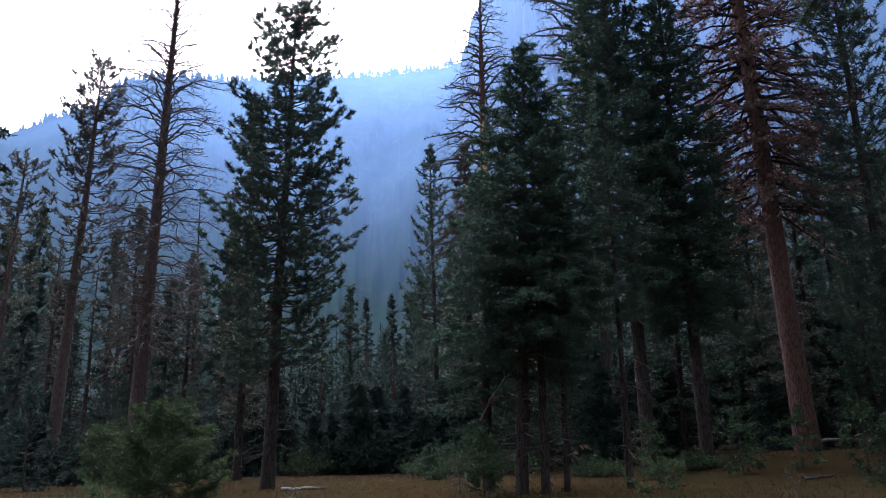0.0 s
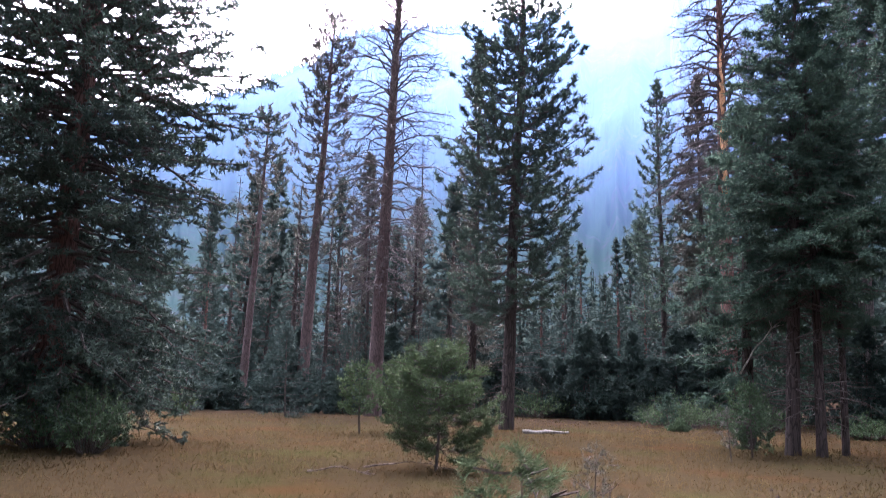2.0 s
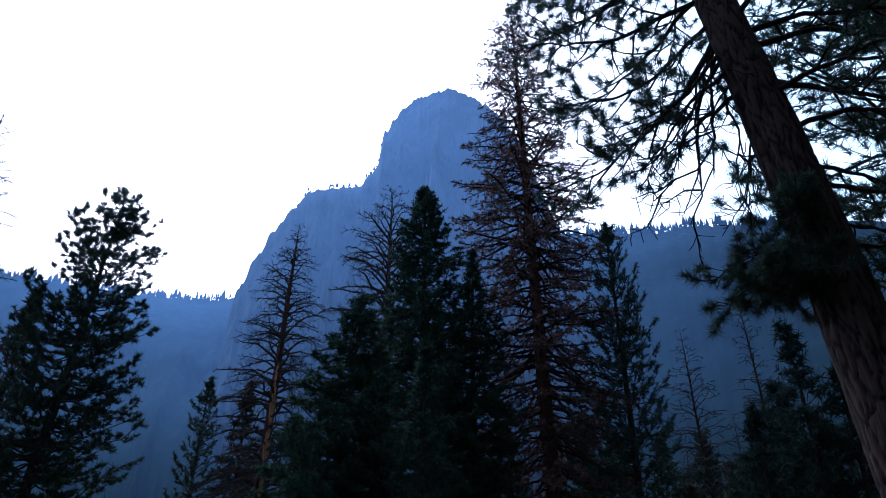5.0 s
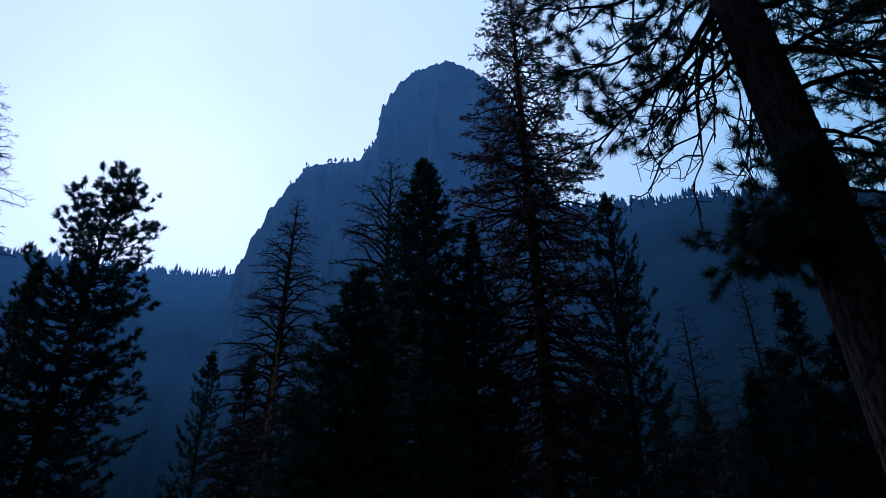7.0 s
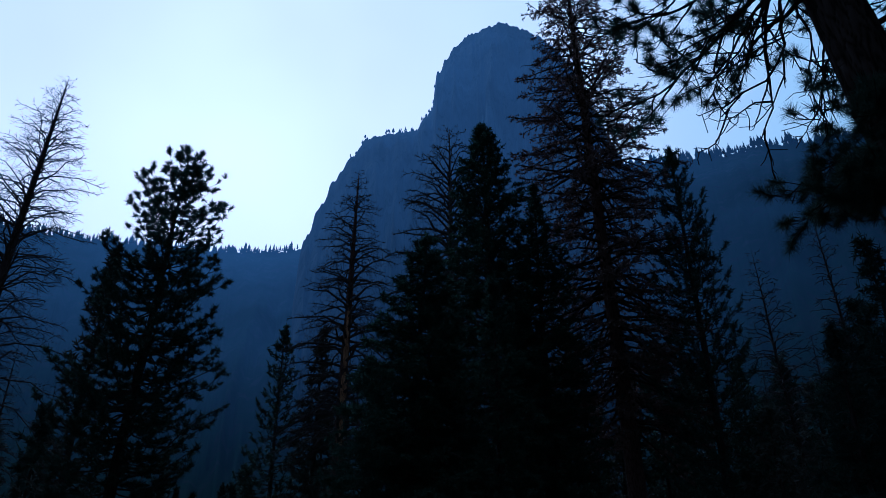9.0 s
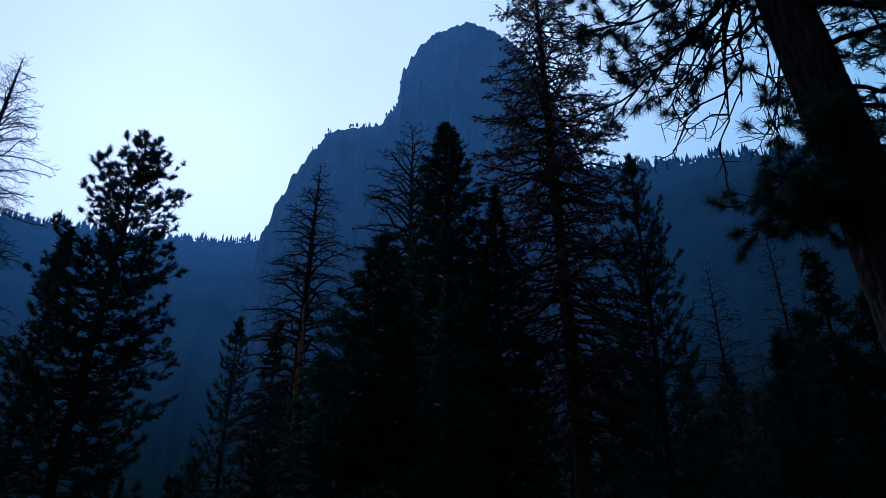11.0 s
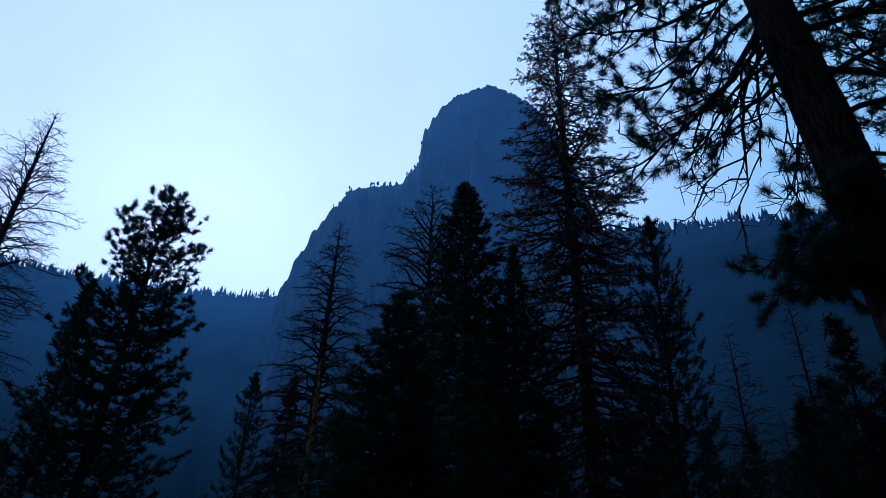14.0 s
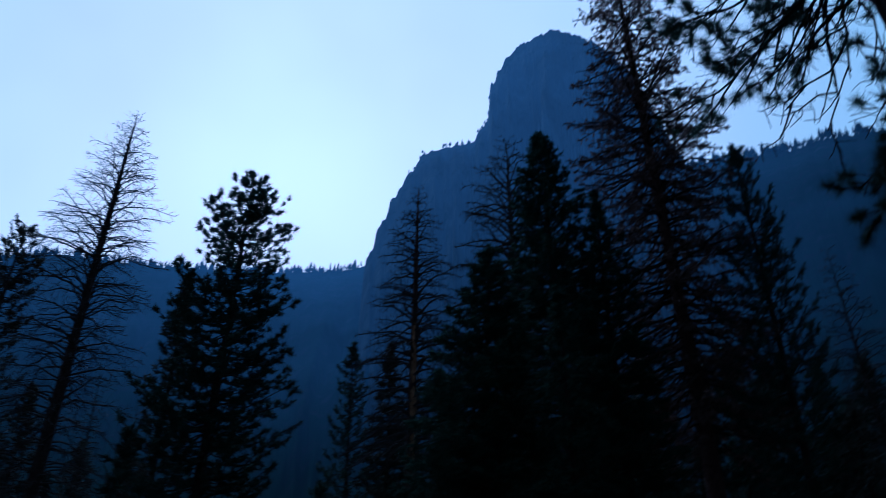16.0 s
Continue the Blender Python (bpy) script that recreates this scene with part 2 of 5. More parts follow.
def mountain_material(name, low, high, veil, glow, tree_cover):
    """Far rock and woods; the haze of kilometres of lit smoke is painted on as emission."""
    m, t, b = material(name)
    streak = noise_of(t, coords(t, (0.016, 0.016, 0.01)), 1.0, 7, 0.62)
    col = ramp(t, streak, [(0.3, low), (0.7, high)])
    woods = noise_of(t, coords(t, (0.05, 0.05, 0.035)), 1.0, 7, 0.75)
    col = blend(t, col, (0.02, 0.034, 0.03), ramp(t, woods, [(tree_cover, (1, 1, 1)), (tree_cover + 0.12, (0, 0, 0))]))
    t.links.new(col, b.inputs["Base Color"])
    b.inputs["Roughness"].default_value = 1.0
    b.inputs["Specular IOR Level"].default_value = 0.0
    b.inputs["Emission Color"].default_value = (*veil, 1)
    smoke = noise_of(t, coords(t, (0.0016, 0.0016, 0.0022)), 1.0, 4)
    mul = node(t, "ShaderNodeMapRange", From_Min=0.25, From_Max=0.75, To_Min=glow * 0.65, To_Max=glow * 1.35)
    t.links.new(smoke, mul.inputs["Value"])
    c = t.nodes.new("ShaderNodeTexCoord")  # painted haze dims low in the valley, as in the mountain's shadow
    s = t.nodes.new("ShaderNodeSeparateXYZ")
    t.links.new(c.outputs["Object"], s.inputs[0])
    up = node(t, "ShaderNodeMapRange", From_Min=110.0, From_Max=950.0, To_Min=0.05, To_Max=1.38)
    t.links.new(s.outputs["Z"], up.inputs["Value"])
    aim = t.nodes.new("ShaderNodeVectorMath")  # painted haze glows most towards the sun, as the smoke does in the sky
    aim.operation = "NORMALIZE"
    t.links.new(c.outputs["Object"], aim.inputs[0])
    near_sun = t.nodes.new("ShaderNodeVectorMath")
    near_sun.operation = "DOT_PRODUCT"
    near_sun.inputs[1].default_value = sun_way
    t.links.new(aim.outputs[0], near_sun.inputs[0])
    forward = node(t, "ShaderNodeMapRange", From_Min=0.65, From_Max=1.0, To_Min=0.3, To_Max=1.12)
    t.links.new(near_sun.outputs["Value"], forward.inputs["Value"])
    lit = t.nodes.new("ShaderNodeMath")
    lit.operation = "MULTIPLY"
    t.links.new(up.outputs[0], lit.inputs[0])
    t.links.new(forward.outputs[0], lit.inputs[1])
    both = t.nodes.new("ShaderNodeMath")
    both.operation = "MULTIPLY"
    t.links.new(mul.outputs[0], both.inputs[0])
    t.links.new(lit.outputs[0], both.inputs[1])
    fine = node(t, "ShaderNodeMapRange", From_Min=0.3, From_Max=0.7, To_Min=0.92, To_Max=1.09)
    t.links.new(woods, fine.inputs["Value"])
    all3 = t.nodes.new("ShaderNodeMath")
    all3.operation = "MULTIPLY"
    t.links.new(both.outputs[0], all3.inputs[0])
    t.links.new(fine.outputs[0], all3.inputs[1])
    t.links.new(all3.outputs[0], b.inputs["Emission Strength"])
    bump(t, b, streak, 0.12, 6.0)
    return m


DRY_GRASS = grass_material()
SOIL = ground_material()
# the blue veil colours are smoke haze, painted as a glow on the surface
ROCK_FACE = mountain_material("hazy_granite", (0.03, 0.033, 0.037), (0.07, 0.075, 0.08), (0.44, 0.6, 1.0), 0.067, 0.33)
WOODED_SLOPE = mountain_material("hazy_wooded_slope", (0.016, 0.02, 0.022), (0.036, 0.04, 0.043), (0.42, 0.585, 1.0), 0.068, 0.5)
STONE, _t, _b = material("pale_stone")
_t.links.new(ramp(_t, noise_of(_t, coords(_t, (1, 1, 1)), 18.0, 5), [(0.3, (0.1, 0.088, 0.073)), (0.7, (0.18, 0.16, 0.138))]), _b.inputs["Base Color"])
_b.inputs["Roughness"].default_value = 0.9


# ---- mesh helpers ----
rng = np.random.default_rng(7)


class Buf:
    """Gathers tubes and blades, then becomes one mesh."""

    def __init__(self):
        self.v, self.t, self.q, self.n = [], [], [], 0

    def add(self, verts, tris=None, quads=None):
        if tris is not None and len(tris):
            self.t.append(np.asarray(tris) + self.n)
        if quads is not None and len(quads):
            self.q.append(np.asarray(quads) + self.n)
        self.v.append(np.asarray(verts, float))
        self.n += len(verts)

    def join(self, other):
        n = self.n
        for v in other.v:
            self.v.append(v)
            self.n += len(v)
        self.t += [t + n for t in other.t]
        self.q += [q + n for q in other.q]

    def tube(self, path, radii, sides=6):
        path, radii = np.asarray(path, float), np.asarray(radii, float)
        tan = np.gradient(path, axis=0)
        tan /= np.linalg.norm(tan, axis=1)[:, None] + 1e-9
        ref = np.array([0.31, 0.95, 0.05]) if abs(tan[0][2]) > 0.6 else np.array([0.05, 0.03, 1.0])
        u = np.cross(tan, ref)
        u /= np.linalg.norm(u, axis=1)[:, None] + 1e-9
        w = np.cross(tan, u)
        a = np.linspace(0, 2 * math.pi, sides, endpoint=False)
        ring = path[:, None] + radii[:, None, None] * (np.cos(a)[None, :, None] * u[:, None] + np.sin(a)[None, :, None] * w[:, None])
        n = len(path)
        i = np.arange(n - 1)[:, None] * sides
        j = np.arange(sides)[None, :]
        k = (j + 1) % sides
        quads = np.stack([i + j, i + k, i + sides + k, i + sides + j], -1).reshape(-1, 4)
        last = (n - 1) * sides
        cap = np.array([[last, last + s, last + s + 1] for s in range(1, sides - 1)])
        self.add(ring.reshape(-1, 3), cap, quads)

    def tufts(self, at, way, size, count, width, spread=0.9, flat=0.0, along=0.5, short=1.0):
        """count slim blades from each place, fanned round its direction; along: how far down the twig they are set; short: their length."""
        at, way = np.asarray(at, float), np.asarray(way, float)
        m = len(at)
        if not m:
            return
        size = np.broadcast_to(np.asarray(size, float), (m,))
        d = rng.normal(size=(m, count, 3))
        d[..., 2] *= 1.0 - flat
        d /= np.linalg.norm(d, axis=-1)[..., None] + 1e-9
        d = d * spread + way[:, None] * (1.25 - spread * 0.55)
        d /= np.linalg.norm(d, axis=-1)[..., None] + 1e-9
        side = np.cross(d, rng.normal(size=(m, count, 3)))
        side /= np.linalg.norm(side, axis=-1)[..., None] + 1e-9
        ln = short * size[:, None, None] * rng.uniform(0.65, 1.1, (m, count, 1))
        root = at[:, None] - way[:, None] * size[:, None, None] * rng.uniform(0, along, (m, count, 1))
        tip = root + d * ln
        w = side * width * 1.15 * rng.uniform(0.7, 1.3, (m, count, 1))
        verts = np.stack([root + w, tip, root - w], 2).reshape(-1, 3)
        base = np.arange(m * count)[:, None] * 3
        self.add(verts, base + np.array([[0, 1, 2]]))

    def mesh(self, name, mat, smooth=False):
        me = bpy.data.meshes.new(name)
        v = np.concatenate(self.v) if self.v else np.zeros((0, 3))
        tri = np.concatenate(self.t) if self.t else np.zeros((0, 3), int)
        quad = np.concatenate(self.q) if self.q else np.zeros((0, 4), int)
        loops = np.concatenate([tri.ravel(), quad.ravel()]).astype(np.int32)
        total = np.concatenate([np.full(len(tri), 3), np.full(len(quad), 4)]).astype(np.int32)
        start = np.concatenate([[0], np.cumsum(total)[:-1]]).astype(np.int32)
        me.vertices.add(len(v))
        me.vertices.foreach_set("co", v.astype(np.float32).ravel())
        me.loops.add(len(loops))
        me.loops.foreach_set("vertex_index", loops)
        me.polygons.add(len(total))
        me.polygons.foreach_set("loop_start", start)
        me.polygons.foreach_set("use_smooth", np.full(len(total), smooth))
        me.update(calc_edges=True)
        me.materials.append(mat)
        return me


def part(name, buf, mat, parent=None, label="", smooth=False, kind=""):
    ob = new(name, buf.mesh(name, mat, smooth))
    ob.parent = parent
    return tagged(ob, label, kind=kind)


def smoothstep(a, b, x):
    s = np.clip((x - a) / (b - a), 0, 1)
    return s * s * (3 - 2 * s)


def ground_z(x, y):
    """The meadow is level; it swells a little under the trees beyond its right-hand edge."""
    x, y = np.asarray(x, float), np.asarray(y, float)
    swell = 0.75 * smoothstep(9, 17, x) * smoothstep(22, 32, y)
    return swell + 0.05 * np.sin(x * 0.31 + 1.3) * np.sin(y * 0.27) * smoothstep(6, 14, np.hypot(x, y))


def polar(az, d):
    return d * math.sin(radians(az)), d * math.cos(radians(az))


# ---- ground and mountains ----
def build_ground():
    rad = np.concatenate([np.linspace(0, 60, 61), np.geomspace(64, 4000, 30)])
    ang = np.linspace(0, 2 * math.pi, 144, endpoint=False)
    x, y = rad[:, None] * np.cos(ang), rad[:, None] * np.sin(ang)
    v = np.stack([x, y, ground_z(x, y)], -1).reshape(-1, 3)
    n, k = len(rad), len(ang)
    i, j = np.arange(n - 1)[:, None] * k, np.arange(k)[None]
    q = np.stack([i + j, i + k + j, i + k + (j + 1) % k, i + (j + 1) % k], -1).reshape(-1, 4)
    b = Buf()
    b.add(v, None, q)
    ob = part("ground", b, SOIL, smooth=True)
    tagged(ob, "level meadow ground of dry golden grass and brown needle litter", "meadow ground", kind="structure")


build_ground()


def crest_noise(az, size, seed, octaves=5):
    return np.array([noise.fractal(Vector((a * size, seed, 0.0)), 0.9, 2.1, octaves) for a in az])


def mountain(name, label, crest, near, far, mat, shape, rough, az_step=0.15, grooves=0.0, rows=60, jag=1.7, ledges=0.0):
    """A mountain side seen from the valley floor. crest: (azimuth, elevation) of its skyline from the meadow;
    near, far: metres to its foot and to its crest; shape: the profile from foot to crest."""
    az = np.arange(crest[0][0], crest[-1][0] + az_step / 2, az_step)
    step = ledges * crest_noise(az, 2.6, 9.3, 2)  # ledges and notches on steep edges
    el = np.interp(az + step, [c[0] for c in crest], [c[1] for c in crest])
    el = el + rough * crest_noise(az, jag, 3.1, 5) / (1 + 0.9 * np.abs(np.gradient(el, az)))
    if ledges:
        el = np.convolve(np.pad(el, 1, mode='edge'), (0.25, 0.5, 0.25), 'valid')
    top = far * np.tan(np.radians(el))
    s = np.linspace(0, 1, rows)
    form = np.interp(s, *zip(*shape))
    z = form[:, None] * top[None]
    r = near + (far - near) * s[:, None] + 0 * az[None]
    bulge = np.array([[noise.fractal(Vector((a * 0.35, f * 3.0, 7.0)), 0.8, 2.0, 5) for a in az[::4]] for f in s])
    bulge = np.array([np.interp(az, az[::4], row) for row in bulge])
    ribs = np.array([noise.fractal(Vector((a * 1.3, 11.0, 2.0)), 0.7, 2.0, 4) for a in az])
    fade = np.sin(np.pi * np.clip(s * 1.0, 0, 1))[:, None]
    rough_rock = np.array([[noise.fractal(Vector((a * 1.1, f * 7.0, 19.0)), 0.7, 2.0, 5) for a in az[::2]] for f in s])
    rough_rock = np.array([np.interp(az, az[::2], row) for row in rough_rock])
    r = r + fade * (55 * bulge + grooves * (0.35 * ribs[None] + rough_rock))
    r, z = np.vstack([r, r[-1] + 60, r[-1] + 500]), np.vstack([z, z[-1] * 0.985, z[-1] * 0.3])
    a = np.radians(az)[None]
    v = np.stack([r * np.sin(a), r * np.cos(a), z - 2 + 3.6 * (z > 0)], -1).reshape(-1, 3)
    n, k = r.shape
    i, j = np.arange(n - 1)[:, None] * k, np.arange(k - 1)[None]
    q = np.stack([i + j, i + j + 1, i + k + j + 1, i + k + j], -1).reshape(-1, 4)
    b = Buf()
    b.add(v, None, q)
    ob = part(name, b, mat, smooth=True)
    tagged(ob, label, "mountain", kind="structure")
    return az, top, far


SLOPE = [(0, 0), (0.3, 0.22), (0.6, 0.52), (0.85, 0.83), (1, 1)]
WALL = [(0, 0), (0.4, 0.25), (0.55, 0.4), (0.7, 0.66), (0.85, 0.88), (0.95, 0.97), (1, 1)]
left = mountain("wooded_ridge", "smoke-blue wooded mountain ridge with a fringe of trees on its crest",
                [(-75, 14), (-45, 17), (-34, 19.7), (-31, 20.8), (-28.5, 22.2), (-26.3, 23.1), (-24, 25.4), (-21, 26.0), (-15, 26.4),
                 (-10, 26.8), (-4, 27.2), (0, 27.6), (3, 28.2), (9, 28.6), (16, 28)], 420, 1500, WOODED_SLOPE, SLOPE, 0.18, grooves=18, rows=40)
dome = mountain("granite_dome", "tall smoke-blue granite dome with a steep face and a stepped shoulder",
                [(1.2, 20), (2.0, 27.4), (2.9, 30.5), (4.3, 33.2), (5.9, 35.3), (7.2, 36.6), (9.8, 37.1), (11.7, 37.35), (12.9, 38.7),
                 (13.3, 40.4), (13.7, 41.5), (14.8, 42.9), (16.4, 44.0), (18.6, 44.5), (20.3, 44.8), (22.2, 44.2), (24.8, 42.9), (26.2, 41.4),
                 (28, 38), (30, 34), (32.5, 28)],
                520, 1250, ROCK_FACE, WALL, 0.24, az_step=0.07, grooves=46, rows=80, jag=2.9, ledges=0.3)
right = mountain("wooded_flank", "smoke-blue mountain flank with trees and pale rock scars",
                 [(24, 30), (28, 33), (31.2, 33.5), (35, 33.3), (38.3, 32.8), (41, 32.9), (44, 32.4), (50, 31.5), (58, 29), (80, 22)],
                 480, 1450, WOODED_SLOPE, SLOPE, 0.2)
# unseen valley side, added behind to close the ground and block low sky light
mountain("valley_side", "unseen wooded valley side, added behind the meadow to block low sky light", [(76, 22), (110, 17), (150, 15), (200, 14), (250, 15), (287, 14)],
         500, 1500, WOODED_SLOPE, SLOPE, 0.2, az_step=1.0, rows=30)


def crest_trees(label, ridge, a0, a1, count, tall, broad=1.0, sunk=0.0):
    az, top, far = ridge
    b = Buf()
    for a in np.sort(rng.uniform(a0, a1, count)):
        clump = noise.noise(Vector((a * 1.4, 5.0, 1.0)))
        if clump < -0.25 and rng.random() < 0.75:
            continue
        z0 = np.interp(a, az, top)
        h = tall * rng.uniform(0.35, 1.0) * (1.25 + clump)
        z0 -= sunk * h
        x, y = polar(a, far + rng.uniform(-15, 10))
        w = h * rng.uniform(0.17, 0.34) * broad
        b.tube([(x, y, z0 - 6), (x, y, z0 + h)], [0.5, 0.15], 4)
        for f in np.linspace(0.08, 1.0, 7):
            c = z0 + h * f
            rr = w * (1.03 - f) ** 0.7 + 0.4
            ph = rng.uniform(0, 6.28)
            ring = [(x + rr * rng.uniform(0.5, 1.2) * math.cos(ph + k * 1.257), y + rr * math.sin(ph + k * 1.257), c - h * 0.1) for k in range(5)]
            b.add(ring + [(x, y, c + h * 0.16)], [(k, (k + 1) % 5, 5) for k in range(5)])
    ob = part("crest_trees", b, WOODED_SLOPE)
    tagged(ob, label, "trees", kind="stuff")


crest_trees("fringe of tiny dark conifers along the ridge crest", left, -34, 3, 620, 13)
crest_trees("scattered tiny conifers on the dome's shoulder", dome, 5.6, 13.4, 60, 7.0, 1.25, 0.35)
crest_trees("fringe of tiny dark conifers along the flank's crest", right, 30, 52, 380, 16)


# ---- trees ----
def unit(v):
    v = np.asarray(v, float)
    return v / (np.linalg.norm(v) + 1e-9)


def trunk_line(h, shift, wobble, n=26, seed=0.0):
    s = np.linspace(0, 1, n)
    w = np.array([[noise.noise(Vector((seed + f * 2.2, 0.0, 1.0))), noise.noise(Vector((0.0, seed + f * 2.2, 4.0)))] for f in s])
    w = (w - w[0]) * wobble * np.sin(np.pi * s)[:, None]
    return np.stack([shift[0] * s + w[:, 0], shift[1] * s + w[:, 1], -0.35 + (h + 0.35) * s], -1), s


def grow(h, shift, r0, crown, crown_base, gap, per, rise, style, tuft, blades, width, seed, stubs=0, bare_top=0.0,
         twig_gap=0.34, wobble=0.12, flat=0.3, keep=None, stub_len=1.2, thick=1.0, coarse=False, along=1.0, short=0.72, upright=0.0):
    """Trunk, branches and needle meshes of one conifer, standing on its own origin.
    crown: (fraction of crown height, reach in metres); rise: branch angle in degrees at crown base and top;
    style: pine, fir, snag; keep: chance by height that a tuft is left on the twigs."""
    global rng
    rng = np.random.default_rng(seed)
    tb, nb, arms = Buf(), Buf(), []
    line, s = trunk_line(h, shift, wobble, seed=seed * 3.7)
    rad = r0 * (1 - s) ** 0.75 * 0.93 + 0.03 * r0
    rad[0] *= 1.22
    rad[1] *= 1.04
    tb.tube(line, rad, 7 if coarse else 14)
    at_z = lambda z: np.array([np.interp(z, line[:, 2], line[:, c]) for c in range(3)])
    tuft_at, tuft_way, tuft_size = [], [], []
    z, turn = crown_base, rng.uniform(0, 6.28)
    while z < h - 0.15:
        f = (z - crown_base) / (h - crown_base)
        reach = np.interp(f, *zip(*crown))
        count = max(2, int(round(per * rng.uniform(0.7, 1.25))))
        for k in range(count):
            bb = Buf()
            arms.append(bb)
            turn += 2.399 + rng.normal(0, 0.25)
            ln = max(0.15, reach * rng.uniform(0.55, 1.12))
            e = radians(np.interp(f, [0, 1], rise) + rng.normal(0, 7))
            p = at_z(z + rng.uniform(-0.4, 0.4) * gap)
            out = np.array([math.cos(turn), math.sin(turn), 0.0])
            n = 6
            ss = np.linspace(0, 1, n)
            if style == "pine":
                bend = 0.3 * ss ** 2.4 - 0.1 * np.sin(np.pi * ss)
            elif style == "droop":
                bend = -0.3 * ss ** 1.4 + 0.08 * ss ** 4
            elif style == "fir":
                bend = -0.2 * ss ** 1.5 + 0.1 * ss ** 3
            else:
                bend = 0.16 * np.sin(np.pi * ss * 0.8) - 0.34 * ss ** 1.8 + 0.12 * ss ** 5
            side = np.array([-out[1], out[0], 0]) * rng.normal(0, 0.09)
            path = p + ln * (ss[:, None] * (out * math.cos(e) + np.array([0, 0, math.sin(e)])) + bend[:, None] * np.array([0, 0, 1]) + (ss ** 2)[:, None] * side)
            path[1:-1] += rng.normal(0, 0.025 * ln, (n - 2, 3))
            br = thick * min(0.32 * np.interp(p[2], line[:, 2], rad), 0.013 * ln + 0.008)
            bb.tube(path[::2] if coarse else path, np.linspace(br, br * 0.25, n)[::2] if coarse else np.linspace(br, br * 0.25, n), 3 if coarse else 5)
            steps = max(1, int(ln * 0.75 / twig_gap))
            for q in range(steps):
                u = 0.28 + 0.72 * (q + rng.random()) / steps
                o = np.array([np.interp(u, ss, path[:, c]) for c in range(3)])
                sgn = 1 if (q % 2) else -1
                lateral = np.array([-out[1], out[0], 0]) * sgn
                sub = (0.16 + 0.34 * ln * (1.05 - u)) * rng.uniform(0.6, 1.2)
                if style == "snag":
                    way = unit(out * 0.75 + lateral * rng.uniform(0.4, 1.1) + np.array([0, 0, rng.uniform(-0.6, 0.45)]))
                    end = o + way * sub * 1.25
                    droop = np.array([0, 0, -0.12 * sub])
                    bb.tube([o, (o + end) / 2 + droop * 0.2, end + droop], [0.014 * thick, 0.009 * thick, 0.004 * thick], 3)
                    for _ in range(3 if twig_gap < 0.35 else 1):
                        g = o + (end - o) * rng.uniform(0.2, 0.95)
                        w2 = unit(way + rng.normal(0, 0.7, 3) + np.array([0, 0, -0.1]))
                        bb.tube([g, g + w2 * sub * 0.55], [0.008 * thick, 0.003 * thick], 3)
                    continue
                lift = rng.uniform(0.05, 0.45) if style == "pine" else rng.uniform(-0.45, 0.05)
                way = unit(out * 0.8 + lateral * rng.uniform(0.5, 1.0) + np.array([0, 0, lift]))
                end = o + way * sub
                if not coarse:
                    bb.tube([o, end], [0.012, 0.006], 3)
                hold = 1.0 if keep is None else np.interp(f, *zip(*keep))
                for g in ([0.55, 1.0] if sub < 0.5 else [0.3, 0.65, 1.0]):
                    if rng.random() < hold:
                        tuft_at.append(o + (end - o) * g + rng.normal(0, 0.04, 3))
                        tuft_way.append(unit(way + rng.normal(0, 0.35, 3) + np.array([0, 0, upright])))
                        tuft_size.append(tuft * rng.uniform(0.75, 1.2))
            if style != "snag" and (keep is None or rng.random() < np.interp(f, *zip(*keep))):
                tuft_at.append(path[-1])
                tuft_way.append(unit(unit(path[-1] - path[-2]) + np.array([0, 0, upright])))
                tuft_size.append(tuft * 1.1)
        z += gap * rng.uniform(0.75, 1.25)
    if style != "snag":
        tuft_at.append(line[-1])
        tuft_way.append((0, 0, 1.0))
        tuft_size.append(tuft * 1.2)
    for k in range(stubs):
        bb = Buf()
        arms.append(bb)
        zz = rng.uniform(0.2 * crown_base, crown_base)
        p, a = at_z(zz), rng.uniform(0, 6.28)
        ln = stub_len * rng.uniform(0.25, 1.0)
        e = rng.uniform(-0.45, 0.15)
        end = p + ln * np.array([math.cos(a), math.sin(a), e])
        bb.tube([p, (p + end) / 2 + (0, 0, 0.05), end + rng.normal(0, 0.08, 3)], [0.025, 0.016, 0.006], 4)
        for _ in range(3):
            g = p + (end - p) * rng.uniform(0.4, 1)
            bb.tube([g, g + rng.normal(0, 0.22 * ln, 3) - (0, 0, 0.1 * ln)], [0.009, 0.003], 3)
    if tuft_at:
        nb.tufts(np.array(tuft_at), np.array(tuft_way), tuft_size, blades, width * 1.2, 0.95, flat, along, short)
    return tb, arms, nb


def tree(name, label, place, bark, leaf, category="tree", group="", wood=None, crown_label="", single=False, **kw):
    tb, arms, nb = grow(**kw)
    ob = tagged(new(name), label, category, group)
    ob.location = (place[0], place[1], float(ground_z(*place)))
    part("trunk", tb, bark, ob, smooth=True)
    if single:
        for arm in arms:
            part("branch", arm, wood or TWIG, ob)
    else:
        rest = Buf()
        for arm in arms:
            rest.join(arm)
        part("branchwork", rest, wood or TWIG, ob, kind="stuff")
    if nb.n:
        part("crown", nb, leaf, ob, crown_label)
    return ob


def lean(place, az, d):
    x, y = polar(az, d)
    return x - place[0], y - place[1]


PINE_CROWN = [(0, 0.8), (0.08, 0.95), (0.25, 1.0), (0.5, 0.82), (0.8, 0.48), (1, 0.1)]


def scaled(profile, reach):
    return [(f, r * reach) for f, r in profile]


